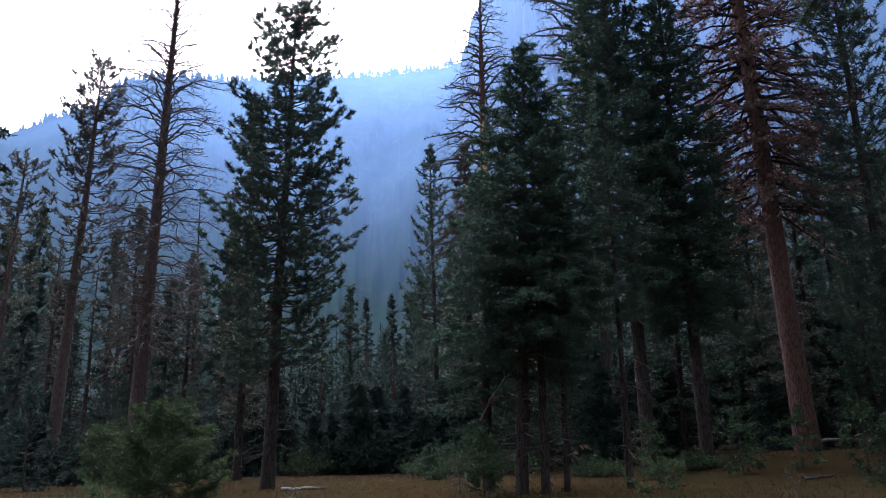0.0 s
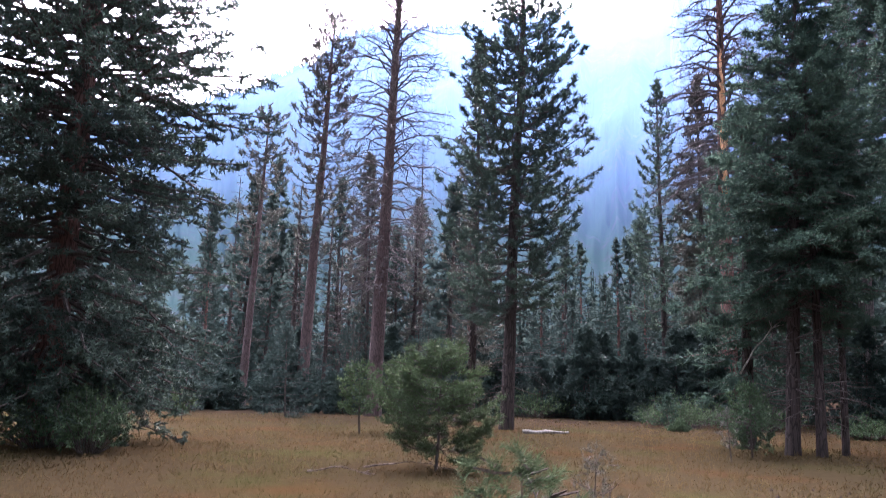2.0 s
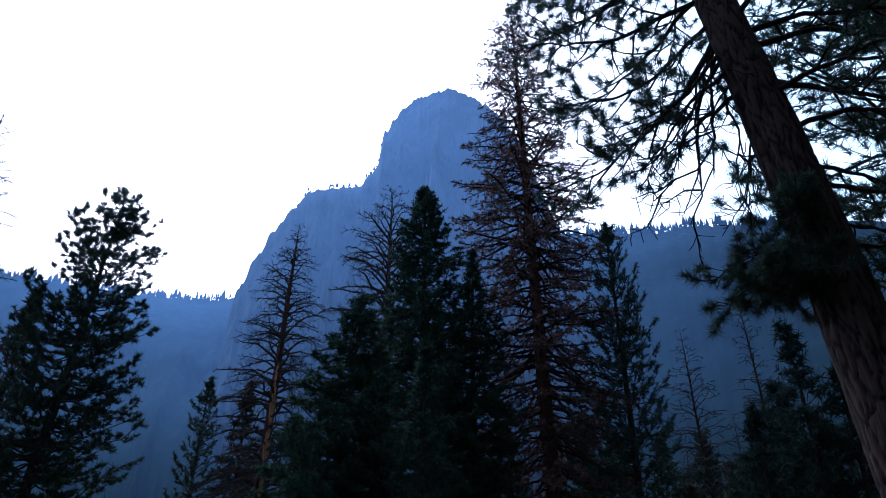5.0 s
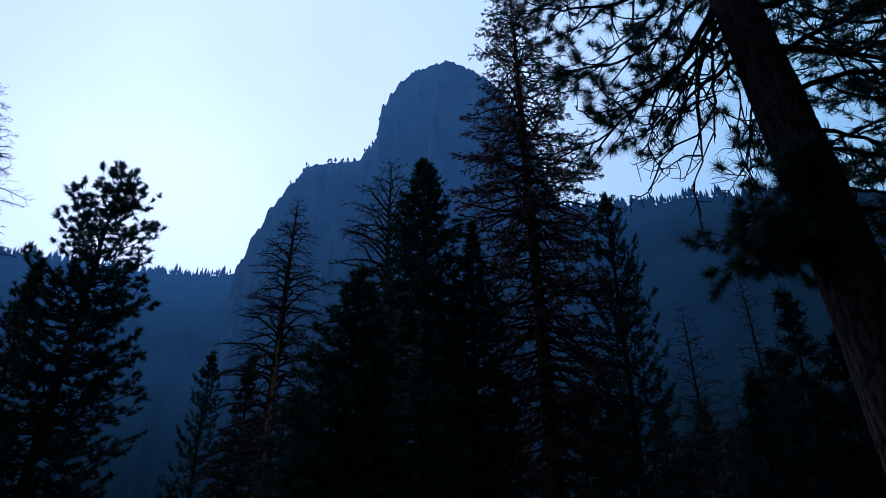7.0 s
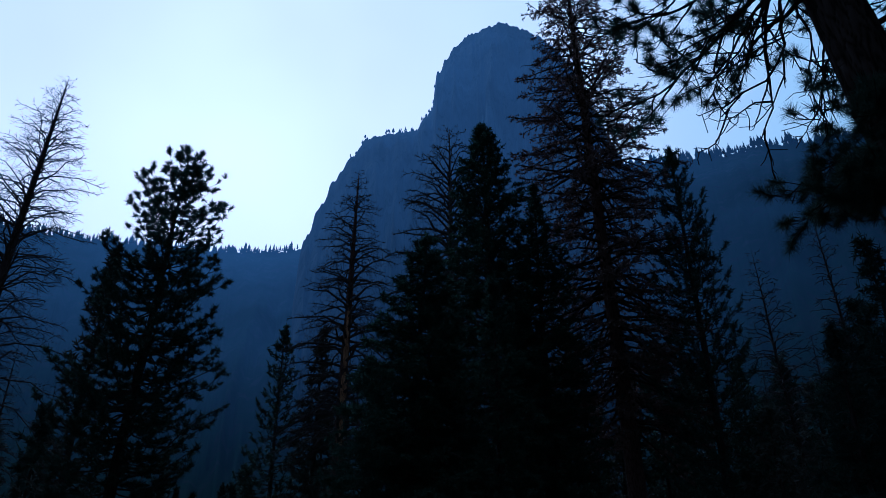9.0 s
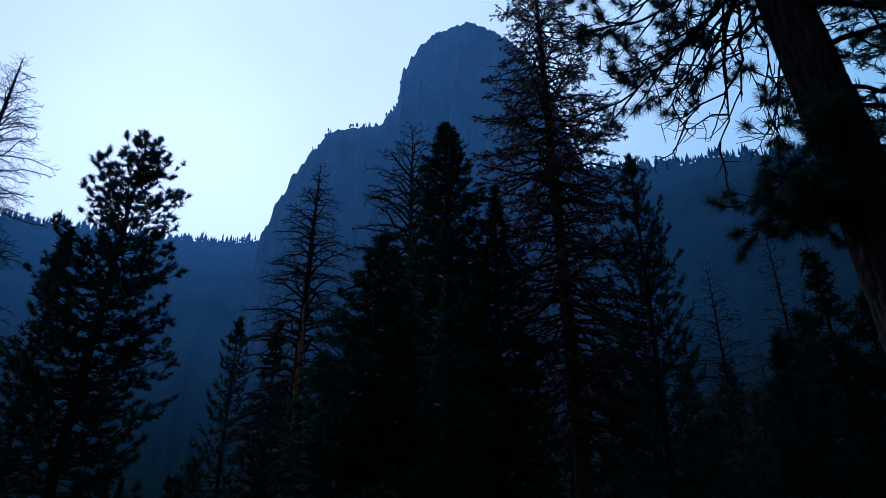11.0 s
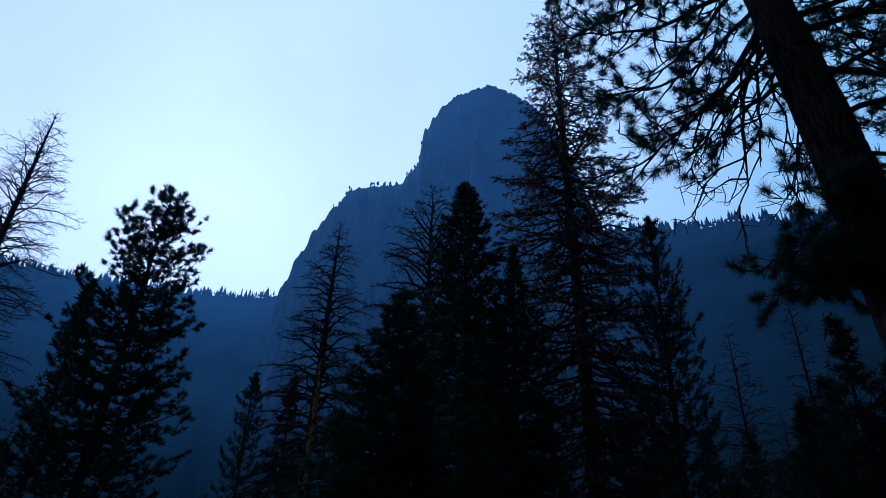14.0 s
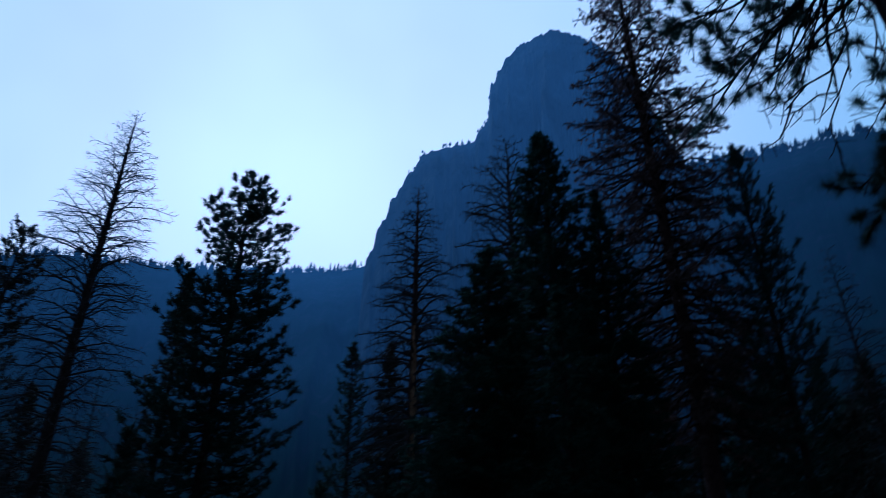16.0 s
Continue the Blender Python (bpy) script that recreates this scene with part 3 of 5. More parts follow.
# the open-grown pine that stands alone at the far side of the meadow
P0 = (-5.16, 30.9)
tree("pine_tree", "tall dark green pine standing alone in dry grass", P0, BARK_DARK, PINE, "pine tree",
     h=22.4, shift=lean(P0, -7.97, 31.3), r0=0.3, crown=[(0, 2.4), (0.1, 3.0), (0.3, 3.3), (0.5, 2.9), (0.75, 2.35), (0.86, 2.0), (0.94, 1.25), (1, 0.4)], crown_base=4.8, gap=0.42, per=7, rise=(-10, 24), single=True,
     style="pine", tuft=0.36, short=0.68, along=0.6, upright=0.35, blades=42, width=0.0125, keep=[(0, 0.9), (0.6, 0.9), (0.75, 0.82), (1, 0.9)], seed=11, stubs=34, stub_len=2.2, twig_gap=0.3)

# the bare snag
S0 = (-14.0, 39.15)
tree("dead_snag", "tall leaning dead pine snag, grey-red trunk with bare drooping branches", S0, BARK_DULL, None, "dead tree", wood=WOOD_GREY,
     h=32.2, shift=lean(S0, -18.35, 41.4), r0=0.46, crown=[(0, 2.6), (0.2, 4.0), (0.5, 4.2), (0.72, 3.4), (0.88, 1.9), (1, 0.4)], crown_base=7, gap=0.55, per=7, rise=(-12, 42), single=True, thick=1.0,
     style="snag", tuft=0.3, blades=1, width=0.02, seed=12, stubs=14, twig_gap=0.21)

# pines with tufted tops beside the snag
A0 = (-20.3, 43.3)
tree("tufted_pine", "tall thin pine with reddish trunk and tufted sparse crown", A0, BARK_DULL, FADED_LEAF, "pine tree", "thin pines beyond the meadow",
     h=25.9, shift=lean(A0, -23.9, 47.6), r0=0.42, crown=[(0, 1.6), (0.3, 2.3), (0.6, 2.1), (0.85, 2.0), (1, 0.9)], crown_base=9.5, gap=0.55, per=5, rise=(-18, 25),
     style="pine", tuft=0.6, short=0.45, upright=0.6, blades=30, width=0.024, thick=1.4, seed=13, stubs=20, stub_len=2.0, keep=[(0, 0.25), (0.4, 0.5), (0.55, 0.95), (1, 1)], twig_gap=0.5)
B0 = polar(-29.4, 56)
tree("tufted_pine", "tall thin leaning pine with tufted sparse crown", B0, BARK_DULL, FADED_LEAF, "pine tree", "thin pines beyond the meadow",
     h=22.5, shift=lean(B0, -28.6, 56), r0=0.34, crown=[(0, 1.6), (0.5, 2.2), (0.85, 2.0), (1, 0.6)], crown_base=8, gap=0.7, per=4, rise=(-18, 20),
     style="pine", tuft=0.6, short=0.45, upright=0.6, blades=30, width=0.024, thick=1.4, seed=14, stubs=20, stub_len=2.0, keep=[(0, 0.2), (0.4, 0.5), (1, 1)], twig_gap=0.5)
for k, (az, el, d) in enumerate([(-30.7, 15.4, 75), (-32.5, 12.9, 78), (-26.2, 14.0, 70), (-13.6, 17, 66), (-22.0, 15.5, 72), (-16.5, 19.0, 60)]):
    p = polar(az, d)
    tree("dead_snag", "thin bare dead tree standing in smoke", p, BARK_DARK, None, "dead tree", "thin dead trees beyond the meadow", wood=TWIG,
         h=1.6 + d * math.tan(radians(el)), shift=(rng.normal(0, 0.4), 0), r0=0.2, crown=[(0, 1.4), (0.5, 1.7), (1, 0.3)], crown_base=4, gap=0.8, per=4,
         rise=(-15, 15), style="snag", tuft=0.3, blades=1, width=0.02, seed=60 + k, twig_gap=0.5, thick=2.2)
for k, (az, el, d, reach) in enumerate([(-21.0, 17.0, 56, 2.6), (-12.4, 26.2, 40, 1.7), (-17.2, 14, 58, 2.4)]):
    p = polar(az, d)
    tree("fading_pine", "fading grey-brown pine behind the dead snag", p, BARK_DARK, FADED_LEAF, "pine tree", "fading pines",
         h=1.6 + d * math.tan(radians(el)), shift=(0.3, 0), r0=0.24, crown=scaled(PINE_CROWN, reach), crown_base=3, gap=0.55, per=5, rise=(-15, 30),
         style="pine", tuft=0.5, blades=15, width=0.04, thick=1.6, seed=70 + k, stubs=10, twig_gap=0.5, keep=[(0, 0.4), (0.5, 0.7), (1, 0.9)])

# the broad dark tree at the meadow's left edge
L0 = polar(-41.6, 21.5)
tree("cedar_tree", "broad dark green cedar with dense hanging foliage", L0, BARK_RED, CEDAR, "cedar tree",
     h=20, shift=(0.9, -0.4), r0=0.42, crown=[(0, 3.4), (0.12, 4.5), (0.4, 4.8), (0.6, 4.4), (0.85, 2.8), (1, 0.3)], crown_base=1.6, gap=0.24, per=7, rise=(-20, 42),
     style="fir", tuft=0.42, short=0.42, upright=0.15, blades=24, width=0.02, seed=15, twig_gap=0.3, flat=0.0, keep=[(0, 0.95), (0.35, 0.9), (0.5, 0.75), (1, 0.75)])

# the dense green group at the middle of the wood's edge
C0 = (4.25, 22.9)
tree("fir_tree", "dense green conifer with bare lower trunk", C0, BARK_DARK, FIR, "fir tree", "green trees at the wood edge",
     h=15.0, shift=lean(C0, 12.6, 23.5), r0=0.21, crown=[(0, 2.2), (0.12, 2.9), (0.35, 2.7), (0.6, 2.0), (0.85, 1.0), (1, 0.2)], crown_base=4.0, gap=0.28, per=6, rise=(-12, 40),
     style="fir", tuft=0.3, blades=30, width=0.013, seed=16, stubs=45, stub_len=1.6, twig_gap=0.24, single=True, flat=0.1)
C1 = (4.95, 22.7)
tree("fir_tree", "dense green conifer with dark straight trunk", C1, BARK_DARK, FIR, "fir tree", "green trees at the wood edge",
     h=12.6, shift=(0.3, 0.2), r0=0.15, crown=[(0, 1.6), (0.3, 2.0), (0.7, 1.4), (1, 0.15)], crown_base=4.6, gap=0.3, per=5, rise=(-10, 40),
     style="fir", tuft=0.34, blades=28, width=0.013, seed=17, stubs=40, stub_len=1.2, twig_gap=0.28, flat=0.1)
D1 = (5.7, 23.5)
tree("fir_tree", "slim green conifer with thin bare trunk", D1, BARK_DARK, FIR, "fir tree", "green trees at the wood edge",
     h=12.0, shift=(0.4, 0.3), r0=0.11, crown=[(0, 1.2), (0.4, 1.4), (1, 0.15)], crown_base=5.0, gap=0.32, per=5, rise=(-10, 40),
     style="fir", tuft=0.34, blades=28, width=0.013, seed=18, stubs=30, twig_gap=0.3, flat=0.1)
D2 = (7.77, 24.1)
tree("fir_tree", "slim dark conifer with thin bare trunk", D2, BARK_DARK, FIR, "fir tree", "green trees at the wood edge",
     h=14.2, shift=(0.2, 0.3), r0=0.13, crown=[(0, 1.1), (0.4, 1.5), (1, 0.15)], crown_base=5.5, gap=0.34, per=5, rise=(-10, 40),
     style="fir", tuft=0.36, blades=26, width=0.014, seed=19, stubs=30, twig_gap=0.3, flat=0.1)
SP = polar(18.2, 33)
tree("spire_fir", "tall dark green spire-shaped conifer with open lower branches", SP, BARK_DARK, FIR, "fir tree", "green trees at the wood edge",
     h=27.0, shift=lean(SP, 17.7, 33), r0=0.33, crown=[(0, 2.8), (0.3, 3.5), (0.55, 3.0), (0.72, 2.2), (0.88, 1.35), (0.95, 0.85), (1, 0.15)], crown_base=7, gap=0.31, per=7, rise=(-12, 42),
     style="fir", tuft=0.42, short=0.5, upright=0.3, blades=26, width=0.019, seed=20, stubs=30, twig_gap=0.34, flat=0.1)
S2 = polar(21.9, 34)
tree("spire_fir", "dark green conifer with a narrow pointed top", S2, BARK_DARK, FIR, "fir tree", "green trees at the wood edge",
     h=23.6, shift=(0.2, 0.3), r0=0.29, crown=[(0, 2.4), (0.4, 2.8), (0.75, 1.6), (1, 0.1)], crown_base=6, gap=0.33, per=7, rise=(-12, 42),
     style="fir", tuft=0.42, short=0.5, upright=0.3, blades=26, width=0.019, seed=21, stubs=20, twig_gap=0.36, flat=0.1)

# snags behind the green group, one with a stripe of bared orange wood
T6 = polar(5.9, 46)
snag = tree("dead_snag", "tall dead snag with bare branches and bared orange wood", T6, BARK_RED, None, "dead tree", wood=WOOD_GREY,
            h=32.8, shift=lean(T6, 6.5, 46), r0=0.5, crown=[(0, 4.4), (0.25, 4.8), (0.5, 3.6), (0.75, 2.4), (1, 0.3)], crown_base=13, gap=0.55, per=6, rise=(-10, 15),
            style="snag", tuft=0.3, blades=1, width=0.02, seed=22, twig_gap=0.26, single=True, thick=1.5)
T7 = polar(14.5, 47)
tree("dead_snag", "dead snag with a forked crown of bare crooked branches", T7, WOOD_GREY, None, "dead tree", wood=WOOD_GREY,
     h=37.3, shift=lean(T7, 14.65, 47), r0=0.45, crown=[(0, 4.6), (0.4, 4.6), (0.75, 3.4), (1, 0.8)], crown_base=19, gap=0.6, per=5, rise=(0, 30),
     style="snag", tuft=0.3, blades=1, width=0.02, seed=23, twig_gap=0.3, single=True, thick=2.0)
T5 = polar(1.5, 55)
tree("pine_tree", "slim green pine far across the meadow", T5, BARK_DARK, PINE, "pine tree",
     h=24.2, shift=lean(T5, 1.4, 55), r0=0.25, crown=scaled(PINE_CROWN, 2.6), crown_base=6, gap=0.55, per=5, rise=(-8, 38),
     style="pine", tuft=0.6, short=0.45, upright=0.5, blades=24, width=0.026, seed=24, stubs=14, twig_gap=0.5)
T8 = polar(4.3, 50)
tree("fading_pine", "dull brownish pine beside the orange-scarred snag", T8, BARK_DARK, FADED_LEAF, "pine tree", "fading pines",
     h=22.2, shift=(0.1, 0), r0=0.26, crown=[(0, 1.8), (0.3, 2.2), (0.7, 1.6), (1, 0.3)], crown_base=4, gap=0.45, per=5, rise=(-10, 30),
     style="fir", tuft=0.5, blades=15, width=0.044, seed=25, twig_gap=0.42)

# the great pine with rust-brown needles
R0 = polar(27.9, 38)
tree("dying_pine", "very tall pine with red trunk and rust-brown dying needles", R0, BARK_RED, DEAD_LEAF, "pine tree", crown_label="rust-brown dying needles",
     h=46.5, shift=lean(R0, 26.8, 38), r0=0.53, crown=[(0, 3.8), (0.2, 5.3), (0.5, 4.8), (0.8, 3.1), (0.95, 1.6), (1, 0.6)], crown_base=11.0, gap=0.46, per=6, rise=(-16, 26),
     style="droop", tuft=0.27, blades=14, width=0.019, seed=26, stubs=16, twig_gap=0.19, single=True, thick=1.2, flat=0.0, keep=[(0, 0.8), (0.12, 0.8), (0.22, 0.5), (0.34, 0.7), (0.5, 0.55), (0.7, 0.5), (1, 0.6)], wood=BARK_DARK)

# trees right of it
R2 = polar(33.9, 37)
tree("pine_tree", "dark green pine with layered upswept branches", R2, BARK_DARK, PINE, "pine tree",
     upright=0.6, short=0.45, h=26.0, shift=lean(R2, 33.9, 37), r0=0.28, crown=[(0, 2.6), (0.3, 3.0), (0.6, 2.3), (0.85, 1.3), (1, 0.2)], crown_base=4, gap=0.5, per=5, rise=(-5, 40),
     style="pine", tuft=0.55, blades=34, width=0.016, seed=27, twig_gap=0.42, stubs=15)
for k, (az, el, d, reach) in enumerate([(39.2, 25, 42, 2.6), (43.5, 27.3, 40, 1.8), (41.0, 19, 50, 1.4), (37.0, 17.5, 50, 1.6)]):
    p = polar(az, d)
    tree("dead_snag", "slender bare dead conifer", p, BARK_DARK, None, "dead tree", "slender dead trees", wood=WOOD_GREY,
         h=1.6 + d * math.tan(radians(el)), shift=(-0.6 + 0.4 * k, 0), r0=0.17, crown=[(0, 0.9 * reach), (0.4, reach), (0.8, 0.5 * reach), (1, 0.2)], crown_base=7, gap=0.45, per=5,
         rise=(0, 30), style="snag", tuft=0.3, blades=1, width=0.02, seed=80 + k, twig_gap=0.34, thick=1.5)
for k, (az, el, d, reach, mat, word) in enumerate([
        (45.8, 25.2, 26, 1.9, THICKET, "narrow dark green conifer"), (49.5, 22, 30, 2.3, THICKET, "dark green conifer"), (37.0, 15, 33, 1.9, FADED_LEAF, "fading reddish conifer"),
        (41.5, 17, 29, 2.0, PINE, "bushy green pine"), (54, 24, 28, 2.6, THICKET, "dark green conifer"), (60, 22, 30, 2.6, PINE, "bushy green pine"), (31.5, 11, 44, 1.9, FIR, "dark green conifer"),
        (43.5, 13.5, 36, 2.4, THICKET, "dark green conifer"), (25.0, 17, 46, 2.3, FIR, "dark green conifer"),
        (38.6, 17.5, 45, 2.6, THICKET, "dark green conifer"), (40.2, 16, 39, 2.4, FADED_LEAF, "fading reddish conifer"), (47.6, 18, 35, 2.5, THICKET, "dark green conifer"), (35.6, 18, 47, 2.6, FIR, "dark green conifer"),
        (29.8, 20, 50, 2.8, FIR, "dark green conifer"), (23.6, 22, 48, 2.8, FIR, "dark green conifer"), (11.4, 20, 44, 2.8, FIR, "dark green conifer"), (8.9, 17, 40, 2.6, FIR, "dark green conifer"),
        (7.8, 20.5, 25, 2.0, FIR, "bushy green conifer"), (19.8, 24, 42, 2.8, FIR, "dark green conifer"), (52, 19, 33, 2.6, THICKET, "dark green conifer"), (42.3, 20, 27, 2.0, THICKET, "dark green conifer"), (44.2, 21.5, 30, 2.1, THICKET, "dark green conifer"), (48.4, 22, 26, 2.0, THICKET, "dark green conifer"), (36.4, 14, 36, 2.2, FIR, "dark green conifer"), (26.8, 14, 42, 2.2, FADED_LEAF, "fading reddish conifer")]):
    p = polar(az, d)
    tree("wood_edge_conifer", word + " at the edge of the wood", p, BARK_DARK, mat, "conifer", "conifers at the wood edge",
         h=1.6 + d * math.tan(radians(el)), shift=(0.2, 0), r0=0.2, crown=scaled(PINE_CROWN, reach), crown_base=2.0, gap=0.42, per=5, rise=(-10, 38),
         style="fir" if mat is not PINE else "pine", tuft=0.46, blades=10 if d > 32 else 18, width=0.034 if d > 32 else 0.019, seed=90 + k, twig_gap=0.44 if d > 32 else 0.36, stubs=8, flat=0.1, coarse=d > 32)

N2 = polar(61, 14.5)
tree("pine_tree", "dark pine close behind the big near pine", N2, BARK_RED, PINE, "pine tree",
     h=22, shift=(-0.3, 0.2), r0=0.32, crown=[(0, 2.6), (0.3, 3.7), (0.6, 3.4), (0.85, 2.0), (1, 0.3)], crown_base=6, gap=0.6, per=5, rise=(-14, 32),
     style="pine", tuft=0.3, blades=34, width=0.0085, seed=28, twig_gap=0.28)


# bared wood on the scarred snag: torn strips on the side that faces the meadow
def scar(parent, z0, z1, turn, half, r0, h, shift):
    b = Buf()
    n, k = 16, 7
    s = np.linspace(0, 1, n)
    rows = []
    for f in s:
        z = z0 + (z1 - z0) * f
        u = (z + 0.35) / (h + 0.35)
        r = r0 * (1 - u) ** 0.75 * 0.93 + 0.03 * r0 + 0.012
        w = half * math.sin(math.pi * min(1, max(0.02, f))) ** 0.5 * (1 + 0.35 * noise.noise(Vector((z * 1.7, turn, 0))))
        c = turn + 0.25 * noise.noise(Vector((z * 0.8, 2.0, turn)))
        a = np.linspace(c - w, c + w, k)
        rows.append(np.stack([shift[0] * u + r * np.cos(a), shift[1] * u + r * np.sin(a), np.full(k, z)], -1))
    i, j = np.arange(n - 1)[:, None] * k, np.arange(k - 1)[None]
    b.add(np.concatenate(rows), None, np.stack([i + j, i + j + 1, i + k + j + 1, i + k + j], -1).reshape(-1, 4))
    part("bared_wood", b, WOOD_FRESH, parent, "torn strip of bared orange wood", smooth=True)


_sh = lean(T6, 6.5, 46)
for z0, z1, turn, half in [(17.8, 20.5, -1.75, 0.7), (15.2, 17.6, -1.5, 0.8), (12.4, 14.6, -1.7, 0.6), (20.2, 22.0, -1.9, 0.4)]:
    scar(snag, z0, z1, turn, half, 0.5, 32.8, _sh)


# ---- the big pine close to the camera ----
def near_pine():
    global rng
    rng = np.random.default_rng(31)
    px, py = polar(51.1, 9.6)
    ob = tagged(new("big_pine"), "big near pine with furrowed red-brown bark and drooping tufted limbs", "pine tree")
    ob.location = (px + 0.26 * math.cos(radians(50.1)), py - 0.26 * math.sin(radians(50.1)), 0)
    ob.scale = (1.13, 1.13, 1.13)
    h, r0 = 25.0, 0.415
    away, rightward = np.array([math.sin(radians(50.1)), math.cos(radians(50.1)), 0]), np.array([math.cos(radians(50.1)), -math.sin(radians(50.1)), 0])
    z = np.concatenate([np.linspace(-0.3, 11, 330), np.linspace(11.1, h, 50)])
    n, k = len(z), 108
    u = z / h
    rad = r0 * (1 - np.clip(u, 0, 1)) ** 0.7 * 0.97 + 0.012 + 0.16 * np.exp(-np.clip(z, 0, None) * 1.6)
    a = np.linspace(0, 2 * math.pi, k, endpoint=False)
    up = np.clip(z, 0, None) / 10.0  # the trunk leans and bends
    drift = np.stack([-0.40 * up ** 1.25 - 0.25 * up ** 2] * 3, -1) * rightward
    v = np.zeros((n, k, 3))
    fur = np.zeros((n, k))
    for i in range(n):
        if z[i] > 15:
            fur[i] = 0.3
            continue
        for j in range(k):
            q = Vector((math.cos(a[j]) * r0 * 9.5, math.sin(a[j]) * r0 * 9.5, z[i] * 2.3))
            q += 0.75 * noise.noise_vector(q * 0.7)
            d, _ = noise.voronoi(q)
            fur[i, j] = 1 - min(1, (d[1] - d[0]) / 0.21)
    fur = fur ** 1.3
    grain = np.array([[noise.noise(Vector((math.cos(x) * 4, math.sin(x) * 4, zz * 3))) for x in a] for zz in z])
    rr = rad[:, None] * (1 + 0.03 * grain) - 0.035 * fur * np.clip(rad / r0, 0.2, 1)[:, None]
    v[..., 0] = rr * np.cos(a) + drift[:, 0:1]
    v[..., 1] = rr * np.sin(a) + drift[:, 1:2]
    v[..., 2] = z[:, None]
    i, j = np.arange(n - 1)[:, None] * k, np.arange(k)[None]
    b = Buf()
    b.add(v.reshape(-1, 3), None, np.stack([i + j, i + (j + 1) % k, i + k + (j + 1) % k, i + k + j], -1).reshape(-1, 4))
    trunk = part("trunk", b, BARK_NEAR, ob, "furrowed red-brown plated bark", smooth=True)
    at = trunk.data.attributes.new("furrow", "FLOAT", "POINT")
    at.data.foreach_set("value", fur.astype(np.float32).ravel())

    kinds = []
    for k in range(6):
        tb = Buf()
        tb.tufts(np.zeros((1, 3)), np.array([[0, 0, 1.0]]), [1.0], 190, 0.0135, 1.25, 0.0)
        kinds.append(tb.mesh("needle_tuft", PINE))
    made = [0]

    def limb(z0, bearing, length, slope, thick, leafy, twigs, wander=0.05):
        """bearing: degrees from leftward as the trunk is seen, turning away from the camera; slope: its rise in degrees, from trunk to tip."""
        out = -rightward * math.cos(radians(bearing)) + away * math.sin(radians(bearing))
        side = np.cross(out, (0, 0, 1))
        n = 14
        ss = np.linspace(0, 1, n)
        lift = np.radians(np.interp(ss, np.linspace(0, 1, len(slope)), slope))
        turn = np.cumsum(rng.normal(0, wander, n))
        step = np.cos(lift)[:, None] * (np.cos(turn)[:, None] * out + np.sin(turn)[:, None] * side) + np.sin(lift)[:, None] * np.array([0, 0, 1.0])
        step += rng.normal(0, wander * 2.4, (n, 3))
        off = np.array([np.interp(z0, z, drift[:, c]) for c in range(3)]) + np.array([0, 0, z0])
        path = off + np.vstack([np.zeros((1, 3)), np.cumsum(step[:-1] * length / (n - 1), axis=0)])
        lb, nb = Buf(), Buf()
        lb.tube(path, thick * (1 - 0.8 * ss ** 0.8), 8)
        at_, way_ = [], []
        for q in range(twigs):
            f = 0.18 + 0.82 * (q + rng.random()) / twigs
            o = np.array([np.interp(f, ss, path[:, c]) for c in range(3)])
            here = step[min(n - 1, int(f * n))]
            sg = 1 if q % 2 else -1
            start = unit(here * rng.uniform(0.5, 1.0) + side * sg * rng.uniform(0.2, 0.8) + np.array([0, 0, rng.uniform(-0.9, 0.4)]))
            ln = length * rng.uniform(0.2, 0.42) * (1.2 - 0.5 * f)
            m = 7
            dirs = start + np.linspace(0, 1, m)[:, None] ** 1.5 * np.array([0, 0, rng.uniform(0.1, 1.0) if leafy > 0.2 else rng.uniform(-0.8, 0.3)]) + np.cumsum(rng.normal(0, 0.13 + 2.0 * wander, (m, 3)), axis=0)
            dirs /= np.linalg.norm(dirs, axis=1)[:, None]
            tw = o + np.vstack([np.zeros((1, 3)), np.cumsum(dirs[:-1] * ln / (m - 1), axis=0)])
            r1 = min(thick * 0.4, 0.008 + 0.012 * ln)
            lb.tube(tw, np.linspace(r1, 0.006, m), 5)
            for w in range(6):
                g = rng.integers(2, m)
                w2 = unit(dirs[g - 1] * 0.8 + rng.normal(0, 0.6, 3) + np.array([0, 0, 0.15 if leafy > 0.2 else -0.3]))
                l2 = rng.uniform(0.14, 0.36)
                e2 = tw[g] + w2 * l2 + np.array([0, 0, 0.05])
                lb.tube([tw[g], (tw[g] + e2) / 2 + rng.normal(0, 0.025, 3), e2], [0.0075, 0.0065, 0.005], 4)
                if rng.random() < leafy:
                    at_.append(e2)
                    way_.append(unit(e2 - tw[g]))
            if rng.random() < leafy:
                at_.append(tw[-1])
                way_.append(dirs[-1])
        if leafy > 0.2:
            at_.append(path[-1])
            way_.append(unit(step[-1]))
        lo = part("limb", lb, BARK_DARK, ob, smooth=True)
        if at_ and made[0] + len(at_) <= 300 and abs(bearing) < 62:
            made[0] += len(at_)
            for o, w in zip(at_, way_):
                tuft = new("needle_tuft", kinds[rng.integers(6)])
                tuft.parent = lo
                s = rng.uniform(0.14, 0.19)
                tuft.matrix_basis = Matrix.LocRotScale(Vector(o), Vector(w).to_track_quat("Z", "Y"), (s, s, s))
        elif at_:
            nb.tufts(np.array(at_), np.array(way_), rng.uniform(0.135, 0.18, len(at_)), 84, 0.0038, 1.25, 0.0)
            part("needle_cover", nb, PINE, lo, kind="stuff")

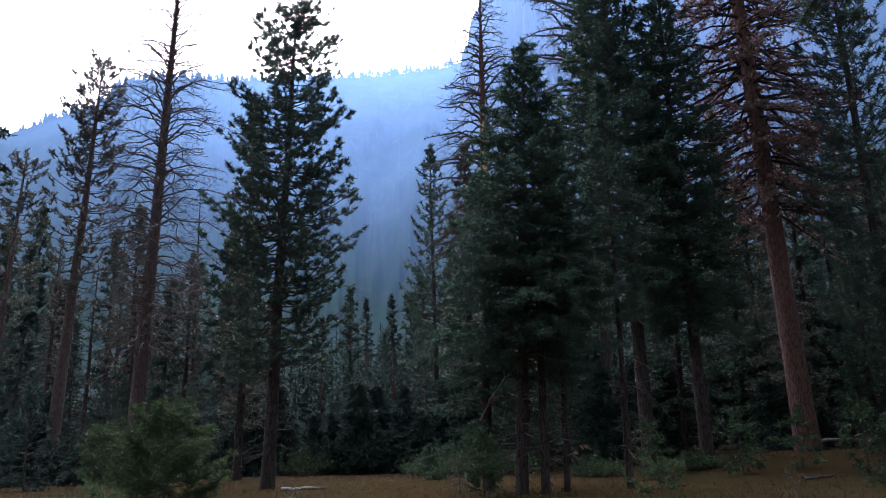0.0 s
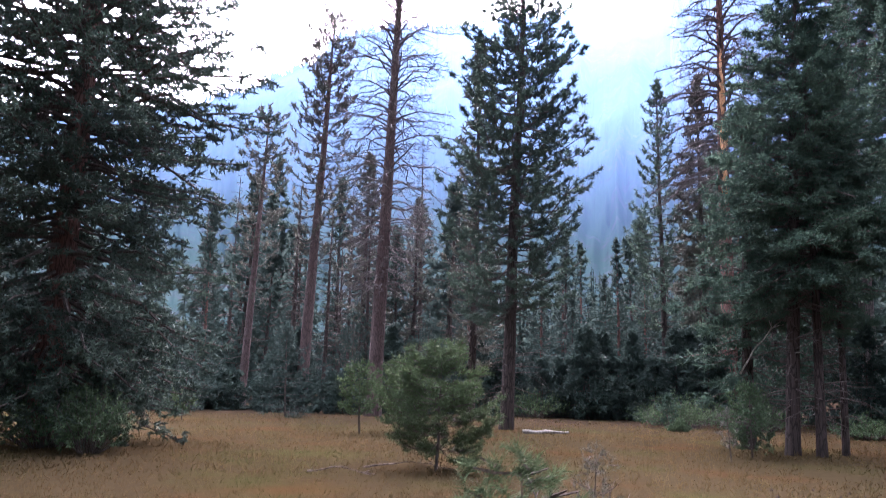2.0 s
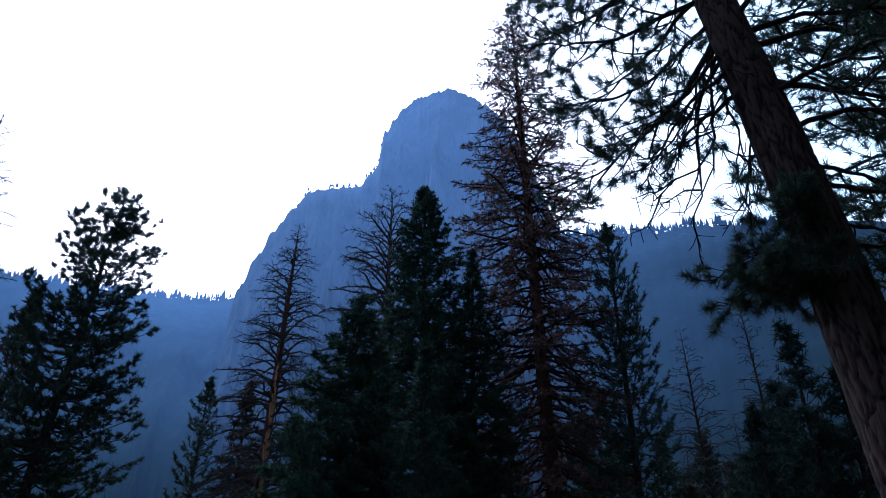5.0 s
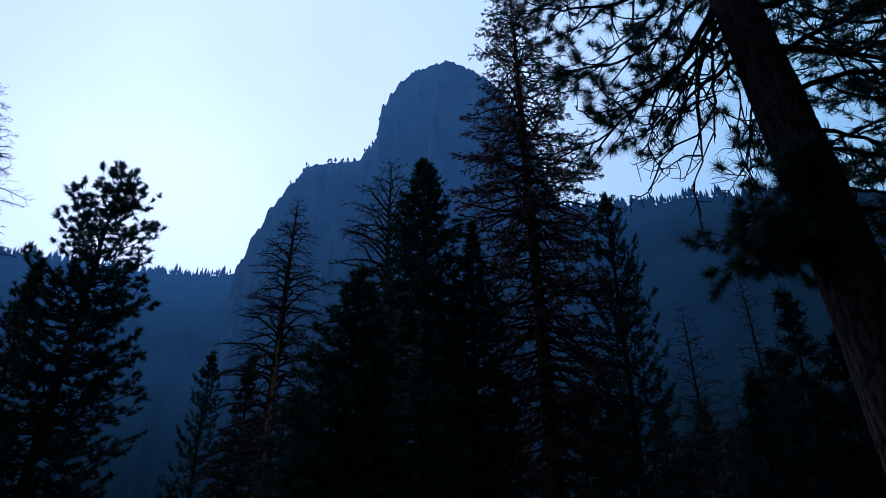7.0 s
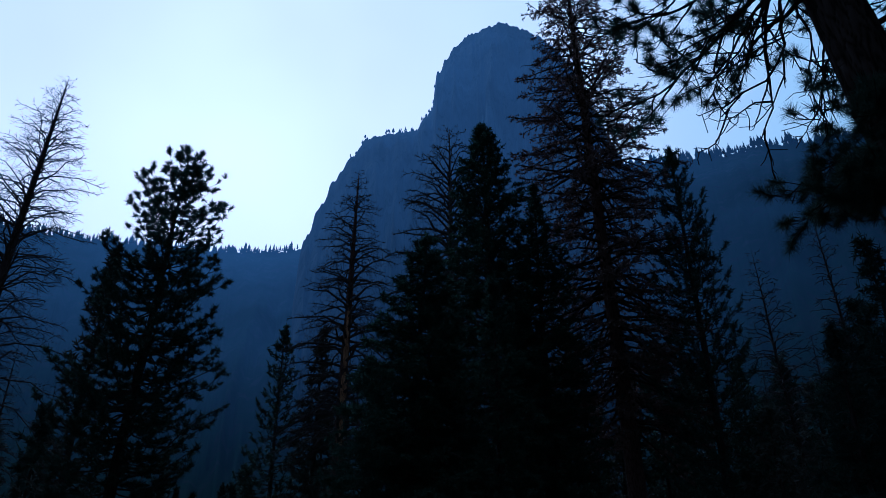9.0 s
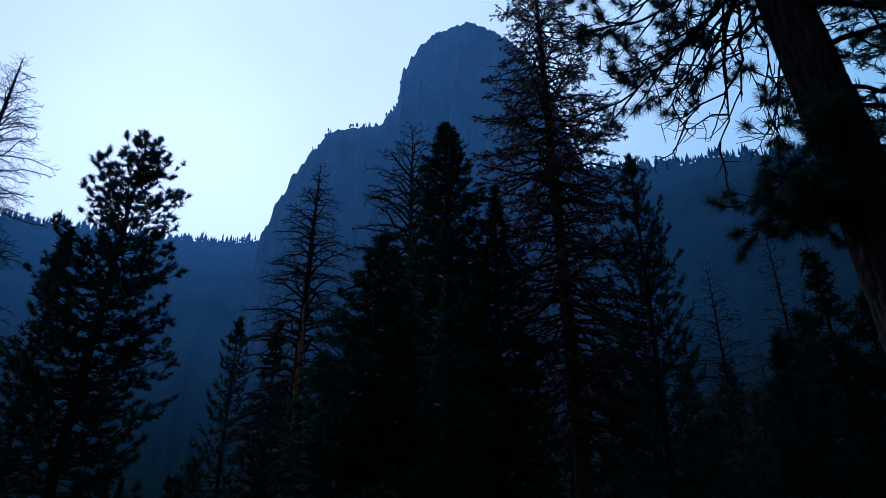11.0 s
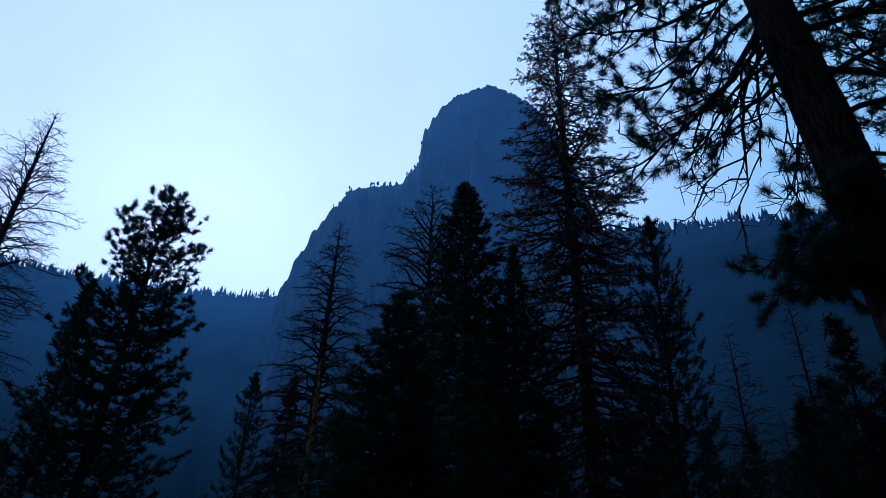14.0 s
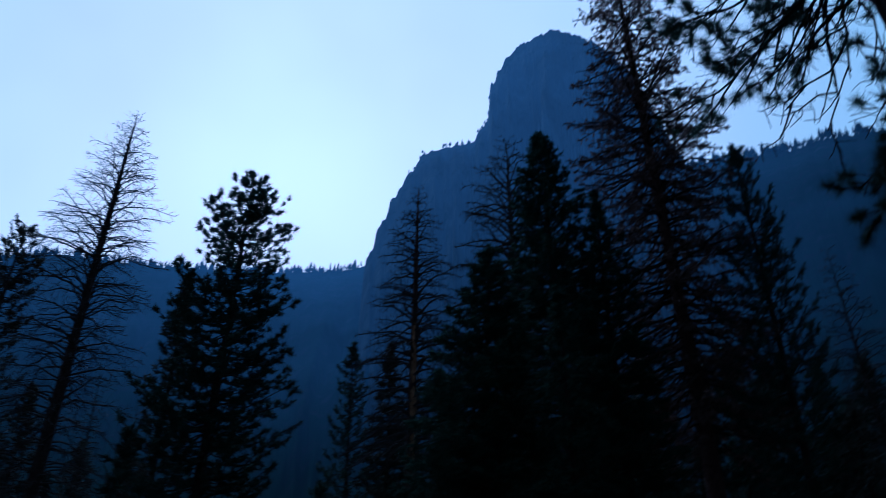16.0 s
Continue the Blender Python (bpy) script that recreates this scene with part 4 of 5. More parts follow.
    # z, bearing, length, slope, thickness, leafiness, twigs, wander
    for spec in [
            # the clump low on the trunk
            (6.35, 20, 1.2, (-10, -15, 0), 0.03, 0.9, 7), (6.0, -30, 0.9, (0, -15, 5), 0.026, 0.9, 6), (6.6, 60, 1.3, (-15, -20, 0), 0.028, 0.9, 7), (6.7, 0, 1.1, (-35, -30, -5), 0.026, 0.8, 6),
            # short sprays in front of the trunk
            (6.7, -78, 0.6, (-5, -25, 5), 0.02, 0.9, 6), (6.2, -66, 0.7, (-10, -25, 0), 0.022, 0.9, 6), (5.8, -84, 0.6, (-5, -20, 5), 0.02, 0.9, 6),
            # bare hanging limbs with a few tips still green
            (9.0, 6, 1.75, (-15, -35, -50, -50), 0.045, 0.0, 5, 0.07), (10.0, -6, 3.2, (-40, -76, -82, -78, -25, -60), 0.042, 0.0, 6, 0.08),
            (9.7, 22, 2.1, (-45, -75, -80, -60), 0.032, 0.1, 6, 0.08), (8.7, 34, 1.7, (-60, -75, -70), 0.026, 0.4, 6, 0.06), (8.2, -12, 1.4, (-50, -78, -60), 0.024, 0.3, 5, 0.07),
            (9.9, 10, 3.1, (-42, -45, -60, -88, -80, -65), 0.04, 0.05, 6, 0.08),
            (9.5, -14, 2.6, (-38, -46, -60, -50), 0.034, 0.25, 6, 0.06),
            # leafy drooping limbs
            (10.25, 4, 3.2, (-45, -50, -32, -38, 0), 0.06, 0.66, 13), (10.5, -20, 2.8, (-40, -38, -20, 5), 0.045, 0.6, 10), (9.9, -26, 2.4, (-45, -50, -30, -10), 0.036, 0.6, 8), (10.1, 22, 2.2, (-50, -50, -30, 0), 0.04, 0.52, 9),
            (10.95, 0, 3.0, (-5, -26, 0, 16), 0.05, 0.52, 12), (11.1, 28, 2.7, (-10, -26, -10, 10), 0.045, 0.52, 10), (11.2, -30, 2.4, (-5, -20, -5, 15), 0.045, 0.52, 9),
            (11.6, 4, 2.9, (15, 0, 8, 20), 0.05, 0.52, 12), (11.9, -22, 2.5, (5, -10, 0, 20), 0.045, 0.52, 10), (12.3, 20, 2.9, (5, -8, 0, 15), 0.05, 0.52, 11),
            (12.9, -6, 2.9, (5, -8, 5, 20), 0.05, 0.52, 11), (13.6, 38, 2.8, (10, 0, 5, 20), 0.045, 0.52, 10), (14.2, -2, 2.8, (10, 0, 5, 20), 0.045, 0.52, 10),
            # on the far side and to the other hand
            (9.15, 182, 3.0, (-25, -35, -20, 0), 0.05, 0.8, 11), (8.05, 176, 2.8, (8, -8, -15, 5), 0.045, 0.85, 11), (9.7, 186, 3.2, (-5, -22, -15, 5), 0.055, 0.8, 12), (7.2, 190, 2.4, (-20, -30, -10), 0.035, 0.9, 10),
            (8.7, 205, 2.8, (0, -15, 0), 0.045, 0.9, 11), (7.6, 165, 2.4, (-15, -25, 0), 0.035, 0.9, 10), (10.3, 205, 3.2, (5, -8, 10), 0.05, 0.85, 12), (10.9, 160, 3.4, (5, -5, 10), 0.05, 0.85, 12),
            (11.6, 190, 3.4, (8, 0, 10), 0.05, 0.85, 12), (12.3, 150, 3.4, (8, 0, 10), 0.05, 0.85, 12), (9.2, 90, 2.8, (0, -15, 0), 0.05, 0.8, 9), (11.2, 100, 3.2, (5, -10, 5), 0.05, 0.8, 10),
            (12.8, 80, 3.4, (8, 0, 10), 0.05, 0.85, 11), (6.7, 150, 1.8, (-12, -25, 0), 0.03, 0.9, 8), (10.0, 168, 3.0, (0, -12, 0), 0.05, 0.9, 12), (6.3, 185, 1.9, (-15, -30, -5), 0.03, 0.9, 9)]:
        limb(*spec)
    for z0 in np.linspace(14.8, 23.5, 10):
        limb(z0, rng.uniform(0, 360), 3.6 * (25.5 - z0) / 11 + 0.5, (15, 5, 20), 0.045, 0.9, 9)


near_pine()


# ---- the wood behind: a few grown kinds, copied ----
def wood():
    kinds = []
    for k, (style, h, reach, mat, bark, base) in enumerate([
            ("fir", 17, 2.4, FAR_LEAF, BARK_DARK, 1.0), ("fir", 12, 2.0, FAR_LEAF, BARK_DARK, 0.6), ("pine", 21, 2.4, FAR_LEAF, BARK_RED, 6.0),
            ("fir", 8, 1.9, FAR_LEAF, BARK_DARK, 0.3), ("snag", 20, 1.6, None, BARK_DARK, 5.0), ("fir", 24, 2.6, FAR_LEAF, BARK_RED, 5.0)]):
        kinds.append((h, dict(h=h, shift=(0.2, 0.1), r0=0.012 * h + 0.04, crown=scaled(PINE_CROWN, reach), crown_base=base, gap=0.7, per=4, rise=(-10, 35), style=style,
                              tuft=0.75, blades=7, width=0.085, thick=2.0, coarse=True, seed=200 + k, twig_gap=0.75, stubs=10, flat=0.1, stub_len=1.5), mat, bark))
    r = np.random.default_rng(41)
    firsts = [None] * len(kinds)
    spots = []
    tries = 0
    while len(spots) < 145 and tries < 6000:
        tries += 1
        az = r.uniform(-52, 62)
        d = r.uniform(47, 120)
        edge = 50 - 8 * smoothstep(3, 14, az) - 6 * smoothstep(20, 34, az)
        if d < edge:
            continue
        x, y = polar(az, d)
        if all((x - a) ** 2 + (y - b) ** 2 > (2.3 if d < 70 else 3.4) ** 2 for a, b in spots):
            spots.append((x, y))
    for x, y in spots:
        d, az = math.hypot(x, y), math.degrees(math.atan2(x, y))
        most = float(np.interp(az, [-52, -36, -26, -9, -6, 0, 2, 6, 25, 32, 50, 62], [20, 13, 17, 17, 13, 13, 16, 20, 22, 19, 20, 22]))
        tall = d * math.tan(radians(most * r.uniform(0.5, 1.0))) + 1.6
        pick = int(r.choice([0, 1, 2, 3, 4, 5], p=[0.28, 0.2, 0.14, 0.12, 0.1, 0.16]))
        h, kw, mat, bark = kinds[pick]
        sc = float(np.clip(tall / h, 0.5, 1.9))
        m = Matrix.LocRotScale((x, y, float(ground_z(x, y))), Euler((0, 0, r.uniform(0, 6.28))), None) @ Matrix.Diagonal((sc, sc, sc, 1))
        if firsts[pick] is None:
            word = "bare grey dead tree in the smoky wood" if mat is None else "dark conifer in the smoky wood behind the meadow"
            ob = tree("dead_tree" if mat is None else "wood_conifer", word, (0, 0), bark, mat, "dead tree" if mat is None else "conifer", "trees of the wood", **kw)
            ob.matrix_basis = m
            firsts[pick] = ob
        else:
            src = firsts[pick]
            keep = src.scale.copy()
            src.scale = (sc, sc, sc)
            copy_thing(src, Matrix.LocRotScale(m.translation, m.to_quaternion(), None))
            src.scale = keep


wood()


def understory():
    """Young firs that close the wood's edge along the far side of the meadow."""
    r = np.random.default_rng(47)
    firsts = []
    for k, (h, reach) in enumerate([(3.4, 1.5), (5.2, 1.7), (2.4, 1.4)]):
        kw = dict(h=h, shift=(0.05, 0.05), r0=0.03 + 0.008 * h, crown=[(0, 0.9 * reach), (0.2, reach), (0.6, 0.62 * reach), (1, 0.08)], crown_base=0.15, gap=0.34, per=6, rise=(-12, 40), style="fir",
                  tuft=0.55, blades=9, width=0.05, thick=1.4, coarse=True, seed=250 + k, twig_gap=0.5, flat=0.1)
        firsts.append((kw, None))
    for k in range(92):
        az = r.uniform(-40, 10) if k < 76 else r.uniform(10, 46)
        d = (44.0 + 5.0 * r.random() if k < 76 else 40 + 9 * r.random()) + (3 if az < -24 else 0)
        x, y = polar(az, d)
        pick = int(r.integers(3))
        kw, src = firsts[pick]
        turn = r.uniform(0, 360)
        if src is None:
            src = tree("young_fir", "dark bushy young fir at the meadow's far edge", (x, y), BARK_DARK, THICKET, "young fir", "young firs along the wood's edge", **kw)
            firsts[pick] = (kw, src)
        else:
            copy_thing(src, pose(x, y, float(ground_z(x, y)), 0, 0, turn))


understory()


def far_woods():
    """The closed woods at the mountain's foot, too far to count."""
    r = np.random.default_rng(43)
    b = Buf()
    for k in range(680):
        az, d = (r.uniform(-60, 66), r.uniform(118, 300)) if k < 460 else (r.uniform(-16, 8), r.uniform(112, 190))
        x, y = polar(az, d)
        h = d * math.tan(radians(float(np.interp(az, [-60, -30, -6, 2, 10, 66], [9, 10, 9, 9.5, 13, 13])) * r.uniform(0.5, 1.05)))
        h = min(h, 38)
        w = h * r.uniform(0.11, 0.17) + 0.6
        b.tube([(x, y, -0.5), (x, y, h)], [0.012 * h + 0.1, 0.05], 5)
        n = 100
        f = r.uniform(0.05, 1.0, n)
        a = r.uniform(0, 2 * math.pi, n)
        reach = (w * (1.03 - f) ** 0.8 + 0.25) * r.uniform(0.45, 1.25, n)
        way = np.stack([np.cos(a), np.sin(a), r.uniform(-0.7, -0.05, n)], -1)
        side = np.stack([-np.sin(a), np.cos(a), r.uniform(-0.3, 0.3, n)], -1) * (0.2 * reach + 0.15)[:, None]
        root = np.stack([np.full(n, x), np.full(n, y), h * f], -1)
        mid = root + way * reach[:, None] * 0.45
        tri = np.stack([root, mid + side, root + way * reach[:, None], mid - side], 1).reshape(-1, 3)
        b.add(tri, None, np.arange(n * 4).reshape(-1, 4))
    tagged(part("far_woods", b, FAR_LEAF), "closed dark conifer woods at the mountain's foot, smoke haze put into their tone", "woods", kind="stuff")


far_woods()


# unseen trees added behind the camera, keeping sky light off the meadow's near edge
def behind():
    first = None
    for az, d in [(110, 17), (135, 14), (160, 18), (185, 14), (205, 19), (230, 15), (255, 18), (285, 19), (300, 23), (88, 16), (148, 27), (218, 26)]:
        x, y = polar(az, d)
        if first is None:
            first = tree("meadow_pine", "unseen dark green pine, added behind the camera to block sky light", (x, y), BARK_RED, PINE, "pine tree", "pines behind the meadow",
                         h=24, shift=(0.3, 0.2), r0=0.4, crown=scaled(PINE_CROWN, 3.6), crown_base=4, gap=0.7, per=5, rise=(-10, 35), style="pine",
                         tuft=0.9, blades=8, width=0.12, coarse=True, seed=300, twig_gap=0.9)
        else:
            copy_thing(first, pose(x, y, 0, 0, 0, az * 3))


behind()


# ---- young trees and shrubs of the meadow ----
def sapling(name, label, place, h, reach, leaf, seed, base=0.25, tuft=0.16, blades=18, width=0.006, gap=0.16, per=5, group="young pines in the grass", r0=None, twig_gap=0.14, rise=(5, 50), style="pine"):
    return tree(name, label, place, TWIG, leaf, "young pine", group, h=h, shift=(rng.normal(0, 0.03) * h, rng.normal(0, 0.03) * h), r0=r0 or 0.012 * h + 0.008,
                crown=scaled(PINE_CROWN, reach), crown_base=base, gap=gap, per=per, rise=rise, style=style, tuft=tuft, blades=blades, width=width, seed=seed,
                twig_gap=twig_gap, flat=0.0, wobble=0.05)


sapling("young_pine", "bushy bright green young pine in dry grass", (-3.55, 14.8), 2.35, 1.24, YOUNG, 401, base=0.5, tuft=0.2, blades=44, width=0.0046, twig_gap=0.1, per=7, r0=0.04, rise=(-14, 40))
sapling("young_pine", "green young pine behind the bushy one", (-8.3, 26.6), 2.5, 1.25, YOUNG, 402, base=0.5, tuft=0.2, blades=20, width=0.01)
sapling("young_pine", "green young pine beside the bushy one", (-9.0, 24.6), 2.4, 0.85, YOUNG, 403, base=0.7, tuft=0.2, blades=18, width=0.012)
sapling("young_pine", "sparse knee-high pine sapling with upturned twigs", (0.03, 4.0), 1.3, 0.42, YOUNG, 404, base=0.3, tuft=0.13, blades=60, width=0.0018, gap=0.18, per=5, r0=0.014, twig_gap=0.13)
sapling("young_pine", "thin pine sapling with a bushy head", (5.55, 11.9), 1.2, 0.42, YOUNG, 405, base=0.5, tuft=0.15, blades=40, width=0.006)
sapling("young_pine", "dry twiggy knee-high sapling with a few faded needles", (-0.1, 10.6), 0.95, 0.3, FADED_LEAF, 411, base=0.15, tuft=0.11, blades=14, width=0.004, gap=0.14, per=4, twig_gap=0.16)
sapling("young_pine", "dark round-headed little pine", (1.2, 35.5), 1.5, 0.5, FIR, 406, base=0.35, tuft=0.2, blades=14, width=0.014)
sapling("young_pine", "thin almost bare pine sapling", (7.1, 10.5), 1.25, 0.22, FADED_LEAF, 407, base=0.4, tuft=0.1, blades=8, width=0.004, gap=0.25, per=2)
sapling("young_pine", "small pale green pine at the meadow's edge", (-18.2, 28.0), 1.4, 0.6, YOUNG, 408, base=0.4, tuft=0.2, blades=14, width=0.014)
sapling("young_pine", "waist-high green pine at the foot of the tall firs", (3.1, 21.6), 1.9, 0.8, SHRUB, 409, base=0.3, tuft=0.2, blades=14, width=0.012)
sapling("young_pine", "sparse pine sapling in front of the tall firs", (2.45, 19.9), 1.3, 0.35, FADED_LEAF, 410, base=0.4, tuft=0.14, blades=10, width=0.008, per=3, gap=0.25)
for k, (x, y, h) in enumerate([(-16.8, 34.5, 4.4), (-24.5, 38, 4.8), (-21.5, 33, 2.6), (-12.5, 44, 5.5), (-27, 37, 6), (-18.5, 47, 6.5), (-9.5, 46, 5), (9.8, 29, 2.2), (12.6, 27.5, 2.4), (14.5, 27, 2.2), (16, 25.5, 2.6), (-30, 33, 4.0)]):
    sapling("young_conifer", "dull green young conifer at the wood's edge", (x, y), h, 0.34 * h + 0.2, FAR_LEAF if k < 7 else SHRUB, 420 + k, base=0.4, tuft=0.3, blades=10, width=0.022,
            gap=0.32, twig_gap=0.32, group="young conifers at the wood's edge", style="fir", rise=(-5, 45))


def shrub(label, place, w, h, leaf, seed, n=90, tuft=0.16, width=0.012):
    global rng
    rng = np.random.default_rng(seed)
    ob = tagged(new("shrub"), label, "shrub", "shrubs round the meadow")
    ob.location = (place[0], place[1], float(ground_z(*place)))
    st, lf = Buf(), Buf()
    at, way = [], []
    for k in range(n):
        a, q = rng.uniform(0, 6.28), rng.random() ** 0.6
        top = np.array([w * q * math.cos(a), w * q * math.sin(a), h * (1.05 - 0.6 * q ** 2) * rng.uniform(0.45, 1.05)])
        root = top * np.array([0.25, 0.25, 0])
        if k % 3 == 0:
            st.tube([root, (root + top) / 2 + rng.normal(0, 0.05, 3), top], [0.014, 0.009, 0.004], 4)
        for f in (0.55, 0.8, 1.0):
            at.append(root + (top - root) * f + rng.normal(0, 0.06, 3))
            way.append(unit(top - root + rng.normal(0, 0.3, 3)))
    lf.tufts(np.array(at), np.array(way), tuft, 9, width * 1.15, 1.0)
    part("stemwork", st, TWIG, ob, kind="stuff")
    part("leaves", lf, leaf, ob)


for k, (x, y, w, h) in enumerate([(-13.4, 15.2, 1.6, 1.7), (-11.4, 14.4, 1.0, 1.5), (-15.2, 17.6, 1.6, 2.2), (-16.8, 20.5, 1.4, 1.4), (1.9, 38, 2.6, 1.1), (5.2, 37, 2.2, 1.2), (2.2, 42, 3, 1.6),
                                  (8.5, 33, 1.4, 0.9), (12.0, 31, 1.2, 0.8), (20.5, 30.5, 2.0, 1.1), (17, 22.5, 1.6, 0.9), (20, 24, 2.0, 1.2), (14.6, 20.5, 1.2, 0.7), (-6, 44, 2.5, 1.6), (-26, 29, 2, 1.6),
                                  (22, 33, 2.2, 1.3), (25, 30, 2.4, 1.6), (1.6, 33.5, 0.5, 0.4)]):
    shrub("low green shrub in dry grass" if h < 1.3 else "shoulder-high green shrub at the wood's edge", (x, y), w, h, SHRUB, 500 + k, n=int(90 + 60 * w), tuft=0.13, width=0.014)


# ---- wood on the ground ----
def stick(name, label, a, b, r, mat, seed, category="fallen branch", group="", forks=2, arch=0.06):
    global rng
    rng = np.random.default_rng(seed)
    a, b = np.array(a, float), np.array(b, float)
    n = 9
    s = np.linspace(0, 1, n)
    ln = np.linalg.norm(b - a)
    path = a + (b - a) * s[:, None]
    path[:, 2] += arch * ln * np.sin(np.pi * s)
    path[1:-1] += rng.normal(0, 0.009 * ln, (n - 2, 3))
    buf = Buf()
    buf.tube(path - a, r * np.linspace(1, 0.35, n), 8)
    for k in range(forks):
        i = rng.integers(3, n - 1)
        w = unit(b - a + rng.normal(0, 0.7 * ln, 3) + (0, 0, 0.25 * ln)) * ln * rng.uniform(0.12, 0.28)
        o = path[i] - a
        buf.tube([o, o + w * 0.5 + rng.normal(0, 0.03, 3), o + w], [r * 0.45, r * 0.35, r * 0.15], 6)
    ob = part(name, buf, mat, smooth=True)
    ob.location = a
    return tagged(ob, label, category, group)


stick("fallen_log", "bleached fallen log lying in dry grass", (-4.05, 28.3, 0.06), (-2.4, 28.7, 0.08), 0.09, WOOD_PALE, 601, "log", forks=1, arch=0.0)
stick("fallen_branch", "long grey fallen branch in dry grass", (-5.6, 13.3, 0.04), (-4.2, 13.2, 0.05), 0.018, WOOD_GREY, 602)
stick("fallen_branch", "long grey fallen branch in dry grass", (-4.9, 14.4, 0.04), (-3.1, 14.6, 0.06), 0.016, WOOD_GREY, 603)
stick("fallen_log", "dark log under the red pine", (13.4, 24.6, 0.1), (14.6, 25.0, 0.16), 0.08, BARK_DARK, 604, "log", forks=1, arch=0.0)
stick("fallen_log", "pale fallen log beyond the firs", (18.2, 36, 1.05), (22.5, 36.5, 1.1), 0.1, WOOD_PALE, 605, "log", forks=2, arch=0.02)
stick("leaning_branch", "bleached dead branch hanging by the firs", (3.15, 24.2, 2.2), (4.1, 23.2, 3.6), 0.03, WOOD_PALE, 606, forks=4)
BR = "branches of the brush pile"
for k, (a, b, r, mat) in enumerate([
        ((0.05, 6.3, 0.36), (1.05, 6.5, 0.78), 0.026, WOOD_GREY), ((1.0, 6.5, 0.76), (1.95, 6.3, 0.42), 0.016, WOOD_GREY), ((0.7, 6.4, 0.62), (1.3, 6.2, 0.3), 0.02, WOOD_GREY),
        ((-0.25, 6.2, 0.26), (0.25, 6.3, 0.46), 0.05, WOOD_PALE), ((-0.05, 6.5, 0.2), (-0.45, 6.8, 1.0), 0.02, WOOD_GREY), ((-0.6, 6.3, 0.5), (-0.1, 6.2, 0.28), 0.016, WOOD_PALE),
        ((0.2, 6.1, 0.4), (2.2, 6.0, 0.22), 0.022, WOOD_GREY), ((0.4, 6.6, 0.4), (1.9, 6.9, 0.36), 0.018, WOOD_GREY), ((0.9, 6.0, 0.36), (2.0, 6.6, 0.38), 0.014, TWIG),
        ((0.3, 6.4, 0.45), (1.5, 6.0, 0.3), 0.014, TWIG), ((1.1, 6.8, 0.34), (2.3, 6.2, 0.25), 0.015, TWIG), ((0.0, 6.0, 0.12), (1.4, 6.9, 0.22), 0.03, BARK_DARK),
        ((0.5, 5.9, 0.1), (2.1, 6.9, 0.16), 0.035, BARK_DARK), ((1.6, 5.9, 0.1), (0.6, 7.0, 0.2), 0.03, WOOD_GREY), ((0.15, 6.5, 0.3), (0.35, 6.8, 0.95), 0.012, TWIG), ((0.3, 6.3, 0.3), (0.0, 6.5, 0.98), 0.011, TWIG)]):
    a, b = [(x, y, 0.04 + 0.86 * z) for x, y, z in (a, b)]
    stick("dead_branch", "dead grey branch heaped in a brush pile", a, b, r * 0.7, mat, 620 + k, group=BR, forks=4, arch=0.03)


def pile_twigs():
    global rng
    rng = np.random.default_rng(640)
    b = Buf()
    for k in range(170):
        c = np.array([rng.normal(1.25, 0.55), rng.normal(6.4, 0.35), rng.uniform(0.03, 0.42)])
        w = unit(rng.normal(size=3) * (1, 1, 0.35)) * rng.uniform(0.12, 0.4)
        b.tube([c - w, c + rng.normal(0, 0.02, 3), c + w], [0.007, 0.006, 0.003], 4)
    tagged(part("brush_twigs", b, TWIG), "tangle of thin dead twigs in the brush pile", "twigs", kind="stuff")


pile_twigs()


def rock(label, place, size, seed):
    bm = bmesh.new()
    bmesh.ops.create_icosphere(bm, subdivisions=3, radius=1)
    for v in bm.verts:
        q = v.co * 1.3 + Vector((seed, 0, 0))
        v.co *= 1 + 0.35 * noise.noise(q) + 0.1 * noise.noise(q * 3)
        v.co.x, v.co.y, v.co.z = v.co.x * size[0], v.co.y * size[1], v.co.z * size[2]
    me = bpy.data.meshes.new("rock")
    bm.to_mesh(me)
    bm.free()
    me.materials.append(STONE)
    ob = tagged(new("rock", me), label, "rock")
    ob.location = (place[0], place[1], float(ground_z(*place)) + size[2] * 0.5)


rock("small pale rock in short dry grass", (4.58, 12.2), (0.135, 0.1, 0.07), 3.0)


